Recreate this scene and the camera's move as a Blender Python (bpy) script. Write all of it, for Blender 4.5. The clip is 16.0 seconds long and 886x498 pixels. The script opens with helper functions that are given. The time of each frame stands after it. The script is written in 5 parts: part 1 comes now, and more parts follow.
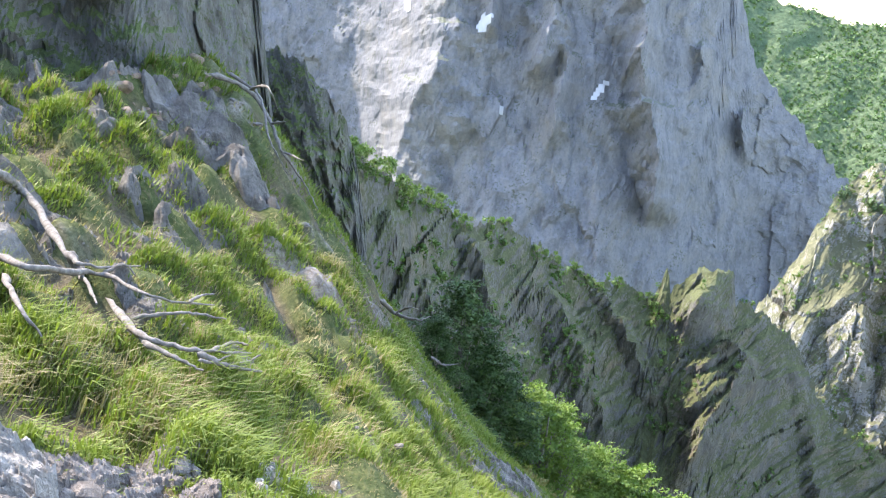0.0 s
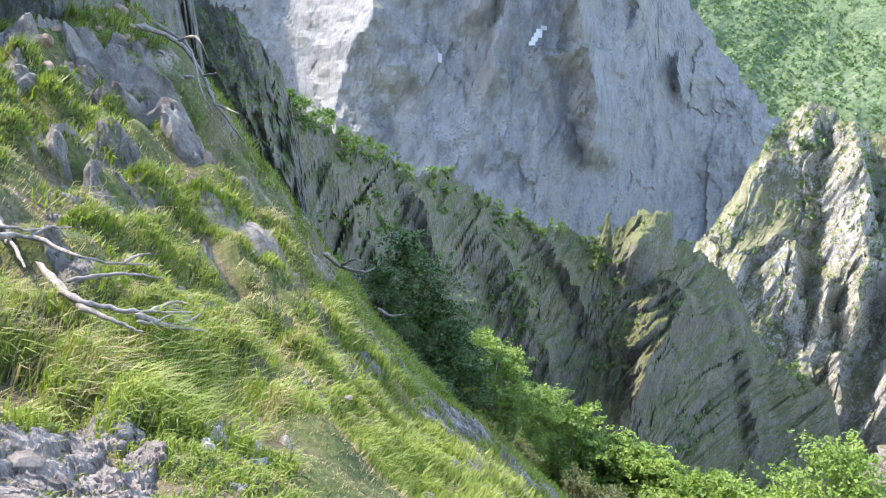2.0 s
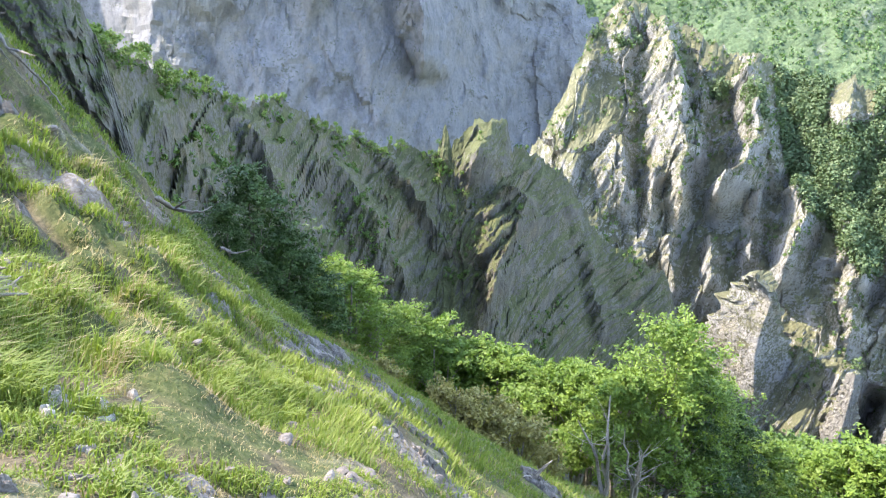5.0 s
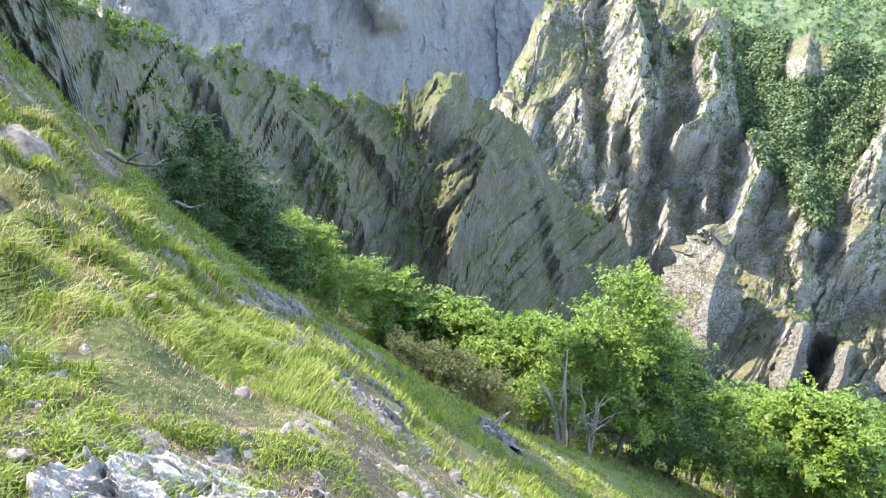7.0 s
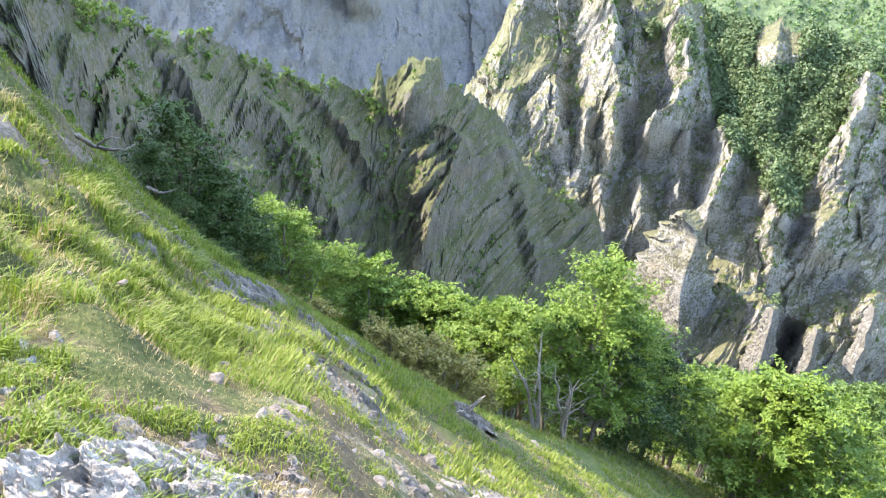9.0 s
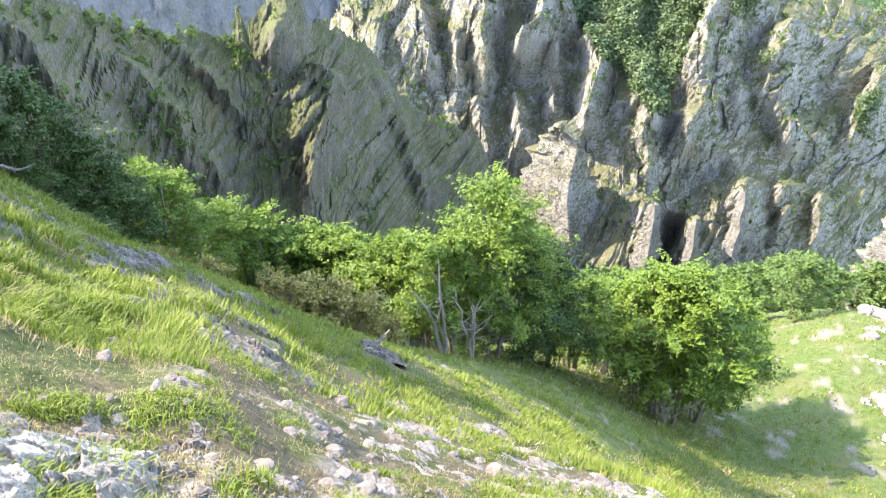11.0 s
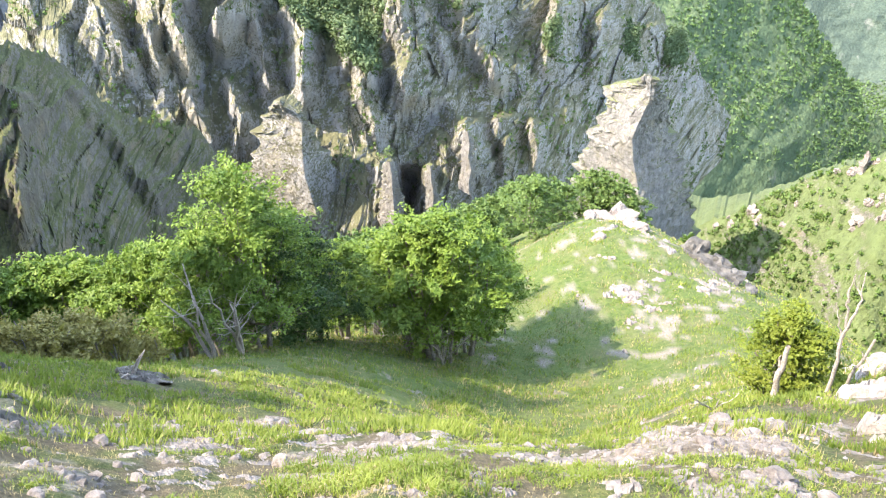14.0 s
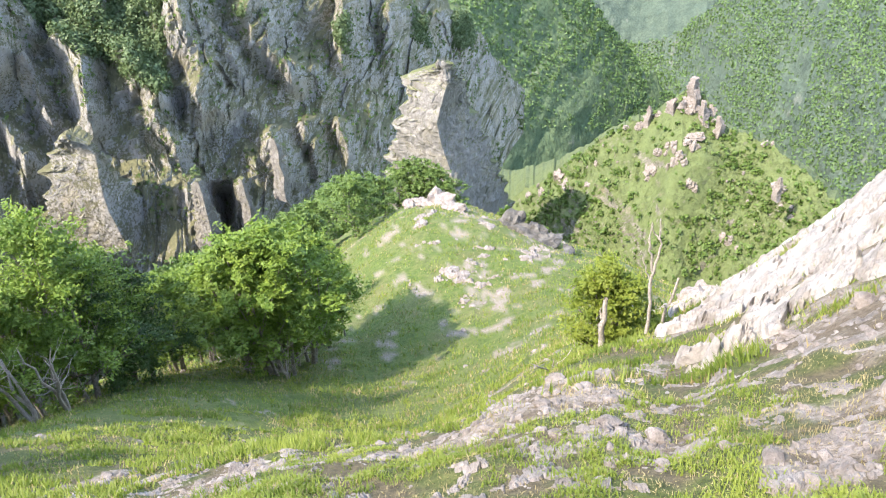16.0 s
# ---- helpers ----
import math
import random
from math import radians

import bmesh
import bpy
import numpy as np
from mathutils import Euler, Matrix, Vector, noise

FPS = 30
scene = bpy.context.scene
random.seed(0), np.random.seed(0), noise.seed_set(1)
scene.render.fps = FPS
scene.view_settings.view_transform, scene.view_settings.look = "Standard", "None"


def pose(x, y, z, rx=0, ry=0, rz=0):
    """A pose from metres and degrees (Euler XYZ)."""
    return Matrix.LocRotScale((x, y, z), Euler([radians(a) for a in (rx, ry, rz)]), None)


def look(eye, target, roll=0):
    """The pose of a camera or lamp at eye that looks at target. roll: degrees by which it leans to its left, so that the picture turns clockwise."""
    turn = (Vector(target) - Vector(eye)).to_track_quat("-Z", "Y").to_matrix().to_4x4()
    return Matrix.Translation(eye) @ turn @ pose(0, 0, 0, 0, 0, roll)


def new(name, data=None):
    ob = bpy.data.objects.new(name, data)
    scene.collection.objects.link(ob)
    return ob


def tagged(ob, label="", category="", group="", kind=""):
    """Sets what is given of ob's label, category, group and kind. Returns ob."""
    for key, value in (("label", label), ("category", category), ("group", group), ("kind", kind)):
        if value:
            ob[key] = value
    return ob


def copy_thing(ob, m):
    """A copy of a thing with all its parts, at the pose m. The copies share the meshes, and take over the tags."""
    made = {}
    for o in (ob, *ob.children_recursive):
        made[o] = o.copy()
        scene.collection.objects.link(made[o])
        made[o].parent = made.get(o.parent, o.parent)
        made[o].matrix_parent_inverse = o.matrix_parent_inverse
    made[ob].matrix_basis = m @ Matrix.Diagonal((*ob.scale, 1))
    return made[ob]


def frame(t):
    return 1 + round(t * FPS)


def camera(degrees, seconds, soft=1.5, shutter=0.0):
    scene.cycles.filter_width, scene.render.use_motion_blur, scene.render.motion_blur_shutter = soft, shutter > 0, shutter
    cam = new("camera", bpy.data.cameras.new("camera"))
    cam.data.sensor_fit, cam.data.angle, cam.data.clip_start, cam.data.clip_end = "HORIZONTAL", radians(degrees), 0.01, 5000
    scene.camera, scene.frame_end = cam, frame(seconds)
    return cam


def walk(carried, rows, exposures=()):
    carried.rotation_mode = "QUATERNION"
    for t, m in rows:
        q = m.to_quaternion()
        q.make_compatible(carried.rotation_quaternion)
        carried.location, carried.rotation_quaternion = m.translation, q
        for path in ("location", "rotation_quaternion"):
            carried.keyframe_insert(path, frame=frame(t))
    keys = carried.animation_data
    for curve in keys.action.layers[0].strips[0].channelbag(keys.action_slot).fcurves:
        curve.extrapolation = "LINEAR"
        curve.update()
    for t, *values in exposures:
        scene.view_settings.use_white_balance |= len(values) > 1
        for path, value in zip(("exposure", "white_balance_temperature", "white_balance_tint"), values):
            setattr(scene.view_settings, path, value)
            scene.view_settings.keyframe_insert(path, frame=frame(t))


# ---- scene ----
# The camera stands on a steep grass slope above a gorge and turns to the right.
cam = camera(56.8, 16.0, soft=1.2)
ROWS = [
    (0.0, 0.000, 0.000, -0.000, 72.28, -2.94, 0.05),
    (0.5, -0.006, 0.016, -0.008, 72.04, -3.46, -0.46),
    (1.0, -0.007, 0.027, -0.013, 71.59, -3.38, -1.31),
    (1.5, 0.004, 0.041, -0.018, 70.64, -2.72, -2.85),
    (2.0, 0.012, 0.053, -0.026, 69.00, -2.31, -4.31),
    (2.5, 0.037, 0.054, -0.032, 67.97, -2.36, -8.58),
    (3.0, 0.063, 0.058, -0.041, 66.42, -1.35, -11.63),
    (3.5, 0.053, 0.066, -0.040, 66.14, -1.50, -8.21),
    (4.0, 0.033, 0.070, -0.035, 66.49, -3.11, -9.27),
    (4.5, 0.064, 0.057, -0.036, 65.06, -1.74, -13.82),
    (5.0, 0.081, 0.027, -0.020, 63.83, -0.46, -16.68),
    (5.2, 0.088, 0.028, -0.020, 63.43, -0.25, -17.37),
    (7.5, 0.111, 0.027, -0.046, 60.47, -2.04, -19.63),
    (8.0, 0.115, 0.040, -0.058, 60.56, -2.38, -20.24),
    (8.2, 0.099, 0.040, -0.062, 60.59, -2.48, -20.48),
    (10.3, 0.151, 0.010, -0.033, 56.46, -0.64, -24.21),
    (10.5, 0.164, 0.013, -0.044, 55.69, 0.82, -26.09),
    (11.0, 0.174, 0.031, -0.055, 55.33, 0.09, -31.29),
    (11.5, 0.180, 0.055, -0.056, 55.07, 0.34, -35.93),
    (12.0, 0.218, 0.048, -0.054, 54.56, -0.24, -38.51),
    (12.5, 0.260, 0.009, -0.074, 53.76, 0.26, -41.57),
    (13.0, 0.291, -0.009, -0.100, 53.20, 1.48, -45.50),
    (13.5, 0.325, -0.014, -0.111, 53.10, 1.45, -49.75),
    (14.0, 0.346, -0.028, -0.111, 53.21, 1.17, -53.10),
    (14.5, 0.351, -0.058, -0.104, 53.62, 0.68, -56.46),
    (15.0, 0.353, -0.081, -0.083, 53.01, 0.20, -59.35),
    (15.5, 0.374, -0.085, -0.080, 52.96, -0.03, -63.11),
    (16.0, 0.419, -0.106, -0.089, 52.66, 1.67, -68.51),
]
walk(cam, [(t, pose(x, y, z, rx, ry, rz)) for t, x, y, z, rx, ry, rz in ROWS],
     exposures=[(0.0, 2.8, 6600, 16), (5.0, 2.95, 6650, 16), (11.0, 3.12, 7000, 16), (12.5, 3.18, 7100, 16), (14.0, 3.02, 7050, 16), (16.0, 2.68, 6900, 16)])

# ---- light: the sun ahead to the left, above the gorge, and the sky ----
SUN_BEARING, SUN_HEIGHT = -58.0, 49.0
world = bpy.data.worlds.new("sky")
scene.world = world
world.use_nodes = True
wn = world.node_tree.nodes
sky = wn.new("ShaderNodeTexSky")
sky.sky_type, sky.sun_disc = "NISHITA", False
sky.sun_elevation, sky.sun_rotation = radians(SUN_HEIGHT), radians(SUN_BEARING)
sky.altitude, sky.air_density, sky.dust_density = 1000, 1.2, 2.0
wn["Background"].inputs["Strength"].default_value = 0.15
world.node_tree.links.new(sky.outputs["Color"], wn["Background"].inputs["Color"])
sun = new("sun", bpy.data.lights.new("sun", "SUN"))
sun.data.energy, sun.data.angle, sun.data.color = 2.0, radians(0.5), (1.0, 0.93, 0.82)
sb, se = radians(SUN_BEARING), radians(SUN_HEIGHT)
sun.matrix_world = look((0, 0, 0), (-math.sin(sb) * math.cos(se), -math.cos(sb) * math.cos(se), -math.sin(se)))


# ---- noise on arrays ----
def lattice(ix, iy, iz, seed):
    h = (ix * 374761393 + iy * 668265263 + iz * 2147483647 + seed * 974634777) & 0xFFFFFFFF
    h = ((h ^ (h >> 13)) * 1274126177) & 0xFFFFFFFF
    h = ((h ^ (h >> 16)) * 2246822519) & 0xFFFFFFFF
    return ((h ^ (h >> 15)) & 0xFFFFFF) / 8388607.5 - 1.0


def vnoise(x, y, z, seed=0):
    """Smooth noise between -1 and 1 at arrays of places."""
    x, y, z = np.broadcast_arrays(np.asarray(x, float), np.asarray(y, float), np.asarray(z, float))
    ix, iy, iz = (np.floor(a).astype(np.int64) for a in (x, y, z))
    fx, fy, fz = x - ix, y - iy, z - iz
    fx, fy, fz = (a * a * a * (a * (a * 6 - 15) + 10) for a in (fx, fy, fz))
    out = 0
    for dx in (0, 1):
        for dy in (0, 1):
            for dz in (0, 1):
                w = (fx if dx else 1 - fx) * (fy if dy else 1 - fy) * (fz if dz else 1 - fz)
                out = out + w * lattice(ix + dx, iy + dy, iz + dz, seed)
    return out


def fbm(x, y, z, octaves=4, seed=0, gain=0.5):
    total, amp = 0, 1.0
    for o in range(octaves):
        total = total + amp * vnoise(x * 2 ** o, y * 2 ** o, z * 2 ** o, seed + o * 17)
        amp *= gain
    return total


def ridged(x, y, z, octaves=4, seed=0, gain=0.5):
    """Sharp crests: 1 on the crests, 0 in the hollows."""
    total, amp, norm = 0, 1.0, 0
    for o in range(octaves):
        total = total + amp * (1 - np.abs(vnoise(x * 2 ** o, y * 2 ** o, z * 2 ** o, seed + o * 17)) * 1.6)
        norm += amp
        amp *= gain
    return total / norm


def facets(u, v, seed, tilt=1.0):
    """Broken faces: cells of the plane, each with its own height and tilt. Returns the relief and the distance from the cell's middle."""
    iu, iv = np.floor(u).astype(np.int64), np.floor(v).astype(np.int64)
    best = np.full(np.shape(u), 99.0)
    out = np.zeros(np.shape(u))
    for du in (-1, 0, 1):
        for dv in (-1, 0, 1):
            cu, cv = iu + du, iv + dv
            ou = u - cu - 0.5 - 0.42 * lattice(cu, cv, 1, seed)
            ov = v - cv - 0.5 - 0.42 * lattice(cu, cv, 2, seed)
            d = ou * ou + ov * ov
            h = 0.5 * lattice(cu, cv, 3, seed) + tilt * (1.3 * lattice(cu, cv, 4, seed) * ou + 0.9 * lattice(cu, cv, 5, seed) * ov)
            near = d < best
            best, out = np.where(near, d, best), np.where(near, h, out)
    return out, np.sqrt(best)


def crags(u, v, seed):
    """Angular roof-shaped crests with creases between them, about -0.6 to 0.6."""
    iu, iv = np.floor(u).astype(np.int64), np.floor(v).astype(np.int64)
    out = np.full(np.shape(u), -9.0)
    for du in (-1, 0, 1):
        for dv in (-1, 0, 1):
            cu, cv = iu + du, iv + dv
            ou = u - cu - 0.5 - 0.42 * lattice(cu, cv, 1, seed)
            ov = v - cv - 0.5 - 0.42 * lattice(cu, cv, 2, seed)
            t = 1.2 * lattice(cu, cv, 6, seed)
            a, b = np.abs(np.cos(t) * ou + np.sin(t) * ov), np.abs(np.cos(t) * ov - np.sin(t) * ou)
            skew = np.where(ou > 0, 1.5, 0.8)
            out = np.maximum(out, 0.45 * lattice(cu, cv, 3, seed) - 1.15 * a * skew - 0.65 * b)
    return out + 0.55


def smooth(a, lo, hi):
    t = np.clip((a - lo) / (hi - lo), 0, 1)
    return t * t * (3 - 2 * t)


# ---- mesh helpers ----
def grid_faces(nu, nv, wrap=False):
    u = np.arange(nu if wrap else nu - 1)
    v = np.arange(nv - 1)
    U, V = np.meshgrid(u, v, indexing="ij")
    W = (U + 1) % nu
    return np.stack([U * nv + V, U * nv + V + 1, W * nv + V + 1, W * nv + V], -1).reshape(-1, 4)


def mesh_from(name, verts, faces, material, shade_smooth=True):
    """One mesh from arrays: verts (n, 3), faces (m, 3) or (m, 4)."""
    me = bpy.data.meshes.new(name)
    verts, faces = np.asarray(verts, np.float32), np.asarray(faces, np.int32)
    k = faces.shape[1]
    me.vertices.add(len(verts))
    me.vertices.foreach_set("co", verts.ravel())
    me.loops.add(faces.size)
    me.loops.foreach_set("vertex_index", faces.ravel())
    me.polygons.add(len(faces))
    me.polygons.foreach_set("loop_start", np.arange(0, faces.size, k, dtype=np.int32))
    me.polygons.foreach_set("use_smooth", np.full(len(faces), shade_smooth))
    me.update(calc_edges=True)
    me.validate()
    for m in (material if isinstance(material, (list, tuple)) else [material]):
        me.materials.append(m)
    return me


def put_attribute(me, name, values):
    a = me.attributes.new(name, "FLOAT", "POINT")
    a.data.foreach_set("value", np.asarray(values, np.float32).ravel())


def part(name, me, parent, label=""):
    ob = new(name, me)
    ob.parent = parent
    if label:
        tagged(ob, label)
    return ob


def empty(name, m):
    ob = new(name)
    ob.empty_display_size = 0.2
    ob.matrix_world = m
    return ob


def tube(points, radii, sides=7):
    """A tapered round limb along points: verts, quads."""
    pts = np.asarray(points, float)
    d = np.gradient(pts, axis=0)
    d /= np.linalg.norm(d, axis=1, keepdims=True) + 1e-9
    up = np.where(np.abs(d[:, 2:3]) > 0.9, [[1.0, 0, 0]], [[0, 0, 1.0]])
    a = np.cross(d, up)
    a /= np.linalg.norm(a, axis=1, keepdims=True) + 1e-9
    b = np.cross(d, a)
    th = np.linspace(0, 2 * np.pi, sides, endpoint=False)
    ring = a[:, None] * np.cos(th)[None, :, None] + b[:, None] * np.sin(th)[None, :, None]
    v = pts[:, None] + ring * np.asarray(radii, float)[:, None, None]
    n = len(pts)
    f = []
    for i in range(n - 1):
        for j in range(sides):
            k = (j + 1) % sides
            f.append((i * sides + j, i * sides + k, (i + 1) * sides + k, (i + 1) * sides + j))
    return v.reshape(-1, 3), np.array(f)


def join(pieces):
    vs, fs, n = [], [], 0
    for v, f in pieces:
        vs.append(v)
        fs.append(f + n)
        n += len(v)
    return np.concatenate(vs), np.concatenate(fs)


# ---- materials ----
def material(name):
    m = bpy.data.materials.new(name)
    m.use_nodes = True
    nt = m.node_tree
    bsdf = nt.nodes["Principled BSDF"]
    bsdf.inputs["Specular IOR Level"].default_value = 0.3
    return m, nt, bsdf


def coords(nt, scale=(1, 1, 1)):
    g = nt.nodes.new("ShaderNodeNewGeometry")
    mp = nt.nodes.new("ShaderNodeMapping")
    mp.inputs["Scale"].default_value = scale
    nt.links.new(g.outputs["Position"], mp.inputs["Vector"])
    return mp.outputs["Vector"], g


def noise_node(nt, vec, scale, detail=5, rough=0.6):
    n = nt.nodes.new("ShaderNodeTexNoise")
    n.inputs["Scale"].default_value, n.inputs["Detail"].default_value, n.inputs["Roughness"].default_value = scale, detail, rough
    nt.links.new(vec, n.inputs["Vector"])
    return n.outputs["Fac"]


def ramp(nt, fac, stops):
    r = nt.nodes.new("ShaderNodeValToRGB")
    el = r.color_ramp.elements
    while len(el) < len(stops):
        el.new(0.5)
    for e, (p, c) in zip(el, stops):
        e.position, e.color = p, (*c, 1) if len(c) == 3 else c
    nt.links.new(fac, r.inputs["Fac"])
    return r.outputs["Color"]


def grey(v):
    return (v, v, v)


def mix(nt, fac, a, b, kind="MIX"):
    n = nt.nodes.new("ShaderNodeMix")
    n.data_type, n.blend_type = "RGBA", kind
    for s, v in (("Factor", fac), ("A", a), ("B", b)):
        sock = [i for i in n.inputs if i.name == s and i.type == ("VALUE" if s == "Factor" else "RGBA")][0]
        if hasattr(v, "is_linked"):
            nt.links.new(v, sock)
        else:
            sock.default_value = v if s == "Factor" else (*v, 1)
    return [o for o in n.outputs if o.type == "RGBA"][0]


def math_node(nt, op, a, b=None):
    n = nt.nodes.new("ShaderNodeMath")
    n.operation = op
    for i, v in enumerate((a, b)):
        if v is None:
            continue
        if hasattr(v, "is_linked"):
            nt.links.new(v, n.inputs[i])
        else:
            n.inputs[i].default_value = v
    return n.outputs[0]


def bump(nt, bsdf, height, strength, distance):
    b = nt.nodes.new("ShaderNodeBump")
    b.inputs["Strength"].default_value, b.inputs["Distance"].default_value = strength, distance
    nt.links.new(height, b.inputs["Height"])
    nt.links.new(b.outputs["Normal"], bsdf.inputs["Normal"])


def normal_z(nt, g):
    s = nt.nodes.new("ShaderNodeSeparateXYZ")
    nt.links.new(g.outputs["Normal"], s.inputs[0])
    return s.outputs["Z"]


def cliff_material(name, rock, pale, ochre, green, size, grass_from=0.55, streak=0.55, scrub=0.9):
    """Limestone cliff: streaked grey rock, ochre patches, grass on the ledges. size: metres of the main patches."""
    m, nt, bsdf = material(name)
    vec, g = coords(nt)
    tall, _ = coords(nt, (1, 1, streak))
    big = noise_node(nt, vec, 1.0 / size, 6, 0.65)
    st = noise_node(nt, tall, 3.0 / size, 6, 0.7)
    fine = noise_node(nt, vec, 12.0 / size, 9, 0.78)
    col = ramp(nt, st, [(0.3, tuple(c * 0.6 for c in rock)), (0.5, rock), (0.68, pale)])
    oc = ramp(nt, big, [(0.5, grey(0)), (0.66, grey(1))])
    col = mix(nt, math_node(nt, "MULTIPLY", oc, 0.75), col, ochre)
    col = mix(nt, 0.6, col, ramp(nt, fine, [(0.34, grey(0.5)), (0.6, grey(1.0))]), "MULTIPLY")
    nz = normal_z(nt, g)
    wob = math_node(nt, "MULTIPLY", math_node(nt, "SUBTRACT", noise_node(nt, vec, 5.0 / size, 6, 0.75), 0.5), 1.1)
    led = math_node(nt, "ADD", nz, wob)
    ledm = ramp(nt, led, [(max(grass_from - 0.1, 0.01), grey(0)), (grass_from + 0.1, grey(1))])
    gcol = mix(nt, noise_node(nt, vec, 8.0 / size, 5), tuple(c * 0.55 for c in green), tuple(min(1, c * 1.5) for c in green))
    col = mix(nt, ledm, col, gcol)
    tufts = math_node(nt, "ADD", noise_node(nt, vec, 16.0 / size, 4, 0.7), math_node(nt, "MULTIPLY", noise_node(nt, vec, 2.2 / size, 5, 0.65), 0.6))
    tufts = math_node(nt, "ADD", tufts, math_node(nt, "MULTIPLY", nz, 0.12))
    col = mix(nt, ramp(nt, tufts, [(scrub, grey(0)), (min(0.99, scrub + 0.07), grey(0.9))]), col, tuple(c * 0.62 for c in green))
    nt.links.new(col, bsdf.inputs["Base Color"])
    bsdf.inputs["Roughness"].default_value = 0.92
    h = math_node(nt, "ADD", st, math_node(nt, "MULTIPLY", fine, 0.8))
    bump(nt, bsdf, h, 0.7, size * 0.045)
    return m


def forest_material(name, dark, light, size, rock=None):
    m, nt, bsdf = material(name)
    vec, g = coords(nt)
    v = nt.nodes.new("ShaderNodeTexVoronoi")
    v.inputs["Scale"].default_value = 1.0 / size
    nt.links.new(vec, v.inputs["Vector"])
    n = noise_node(nt, vec, 0.25 / size, 6, 0.65)
    f = noise_node(nt, vec, 1.6 / size, 6, 0.75)
    col = mix(nt, ramp(nt, n, [(0.3, grey(0)), (0.7, grey(1))]), dark, light)
    col = mix(nt, 0.8, col, ramp(nt, f, [(0.34, grey(0.42)), (0.62, grey(1))]), "MULTIPLY")
    if rock:
        rm = ramp(nt, noise_node(nt, vec, 0.12 / size, 7, 0.7), [(0.6, grey(0)), (0.7, grey(0.5))])
        col = mix(nt, rm, col, rock)
    nt.links.new(col, bsdf.inputs["Base Color"])
    bsdf.inputs["Roughness"].default_value = 0.9
    bump(nt, bsdf, math_node(nt, "SUBTRACT", f, v.outputs["Distance"]), 0.6, size * 0.5)
    return m


def leaf_material(name, dark, light, glow=0.45):
    """Leaves: each clump its own green, half of the light passes through."""
    m, nt, bsdf = material(name)
    g = nt.nodes.new("ShaderNodeNewGeometry")
    vec, _ = coords(nt)
    fac = math_node(nt, "ADD", math_node(nt, "MULTIPLY", g.outputs["Random Per Island"], 0.25),
                    math_node(nt, "MULTIPLY", ramp(nt, noise_node(nt, vec, 0.9, 4, 0.65), [(0.3, grey(0)), (0.7, grey(1))]), 0.75))
    col = mix(nt, fac, dark, light)
    nt.links.new(col, bsdf.inputs["Base Color"])
    bsdf.inputs["Roughness"].default_value = 0.55
    tr = nt.nodes.new("ShaderNodeBsdfTranslucent")
    warm = mix(nt, 1.0, col, (0.8, 0.95, 0.35), "MULTIPLY")
    nt.links.new(warm, tr.inputs["Color"])
    sh = nt.nodes.new("ShaderNodeMixShader")
    sh.inputs[0].default_value = glow
    nt.links.new(bsdf.outputs[0], sh.inputs[1])
    nt.links.new(tr.outputs[0], sh.inputs[2])
    nt.links.new(sh.outputs[0], nt.nodes["Material Output"].inputs["Surface"])
    return m


def stone_material(name, base, pale, dark, size):
    m, nt, bsdf = material(name)
    vec, g = coords(nt)
    n = noise_node(nt, vec, 1.0 / size, 7, 0.7)
    f = noise_node(nt, vec, 9.0 / size, 6, 0.75)
    v = nt.nodes.new("ShaderNodeTexVoronoi")
    v.feature = "DISTANCE_TO_EDGE"
    v.inputs["Scale"].default_value = 2.2 / size
    nt.links.new(vec, v.inputs["Vector"])
    col = ramp(nt, n, [(0.3, dark), (0.48, base), (0.65, pale)])
    col = mix(nt, 0.5, col, ramp(nt, f, [(0.3, grey(0.4)), (0.6, grey(1))]), "MULTIPLY")
    nt.links.new(col, bsdf.inputs["Base Color"])
    bsdf.inputs["Roughness"].default_value = 0.9
    crack = ramp(nt, v.outputs["Distance"], [(0.0, grey(0)), (0.05, grey(1))])
    bump(nt, bsdf, math_node(nt, "ADD", math_node(nt, "MULTIPLY", crack, 0.06), math_node(nt, "ADD", n, f)), 0.9, size * 0.12)
    return m


def wood_material(name, pale, dark, size=0.05):
    m, nt, bsdf = material(name)
    vec, g = coords(nt)
    n = noise_node(nt, vec, 1.0 / size, 6, 0.7)
    b = noise_node(nt, vec, 0.15 / size, 4, 0.6)
    col = mix(nt, ramp(nt, n, [(0.35, grey(0)), (0.65, grey(1))]), dark, pale)
    col = mix(nt, 0.5, col, ramp(nt, b, [(0.3, grey(0.5)), (0.7, grey(1))]), "MULTIPLY")
    nt.links.new(col, bsdf.inputs["Base Color"])
    bsdf.inputs["Roughness"].default_value = 0.85
    bump(nt, bsdf, n, 0.6, size * 0.3)
    return m


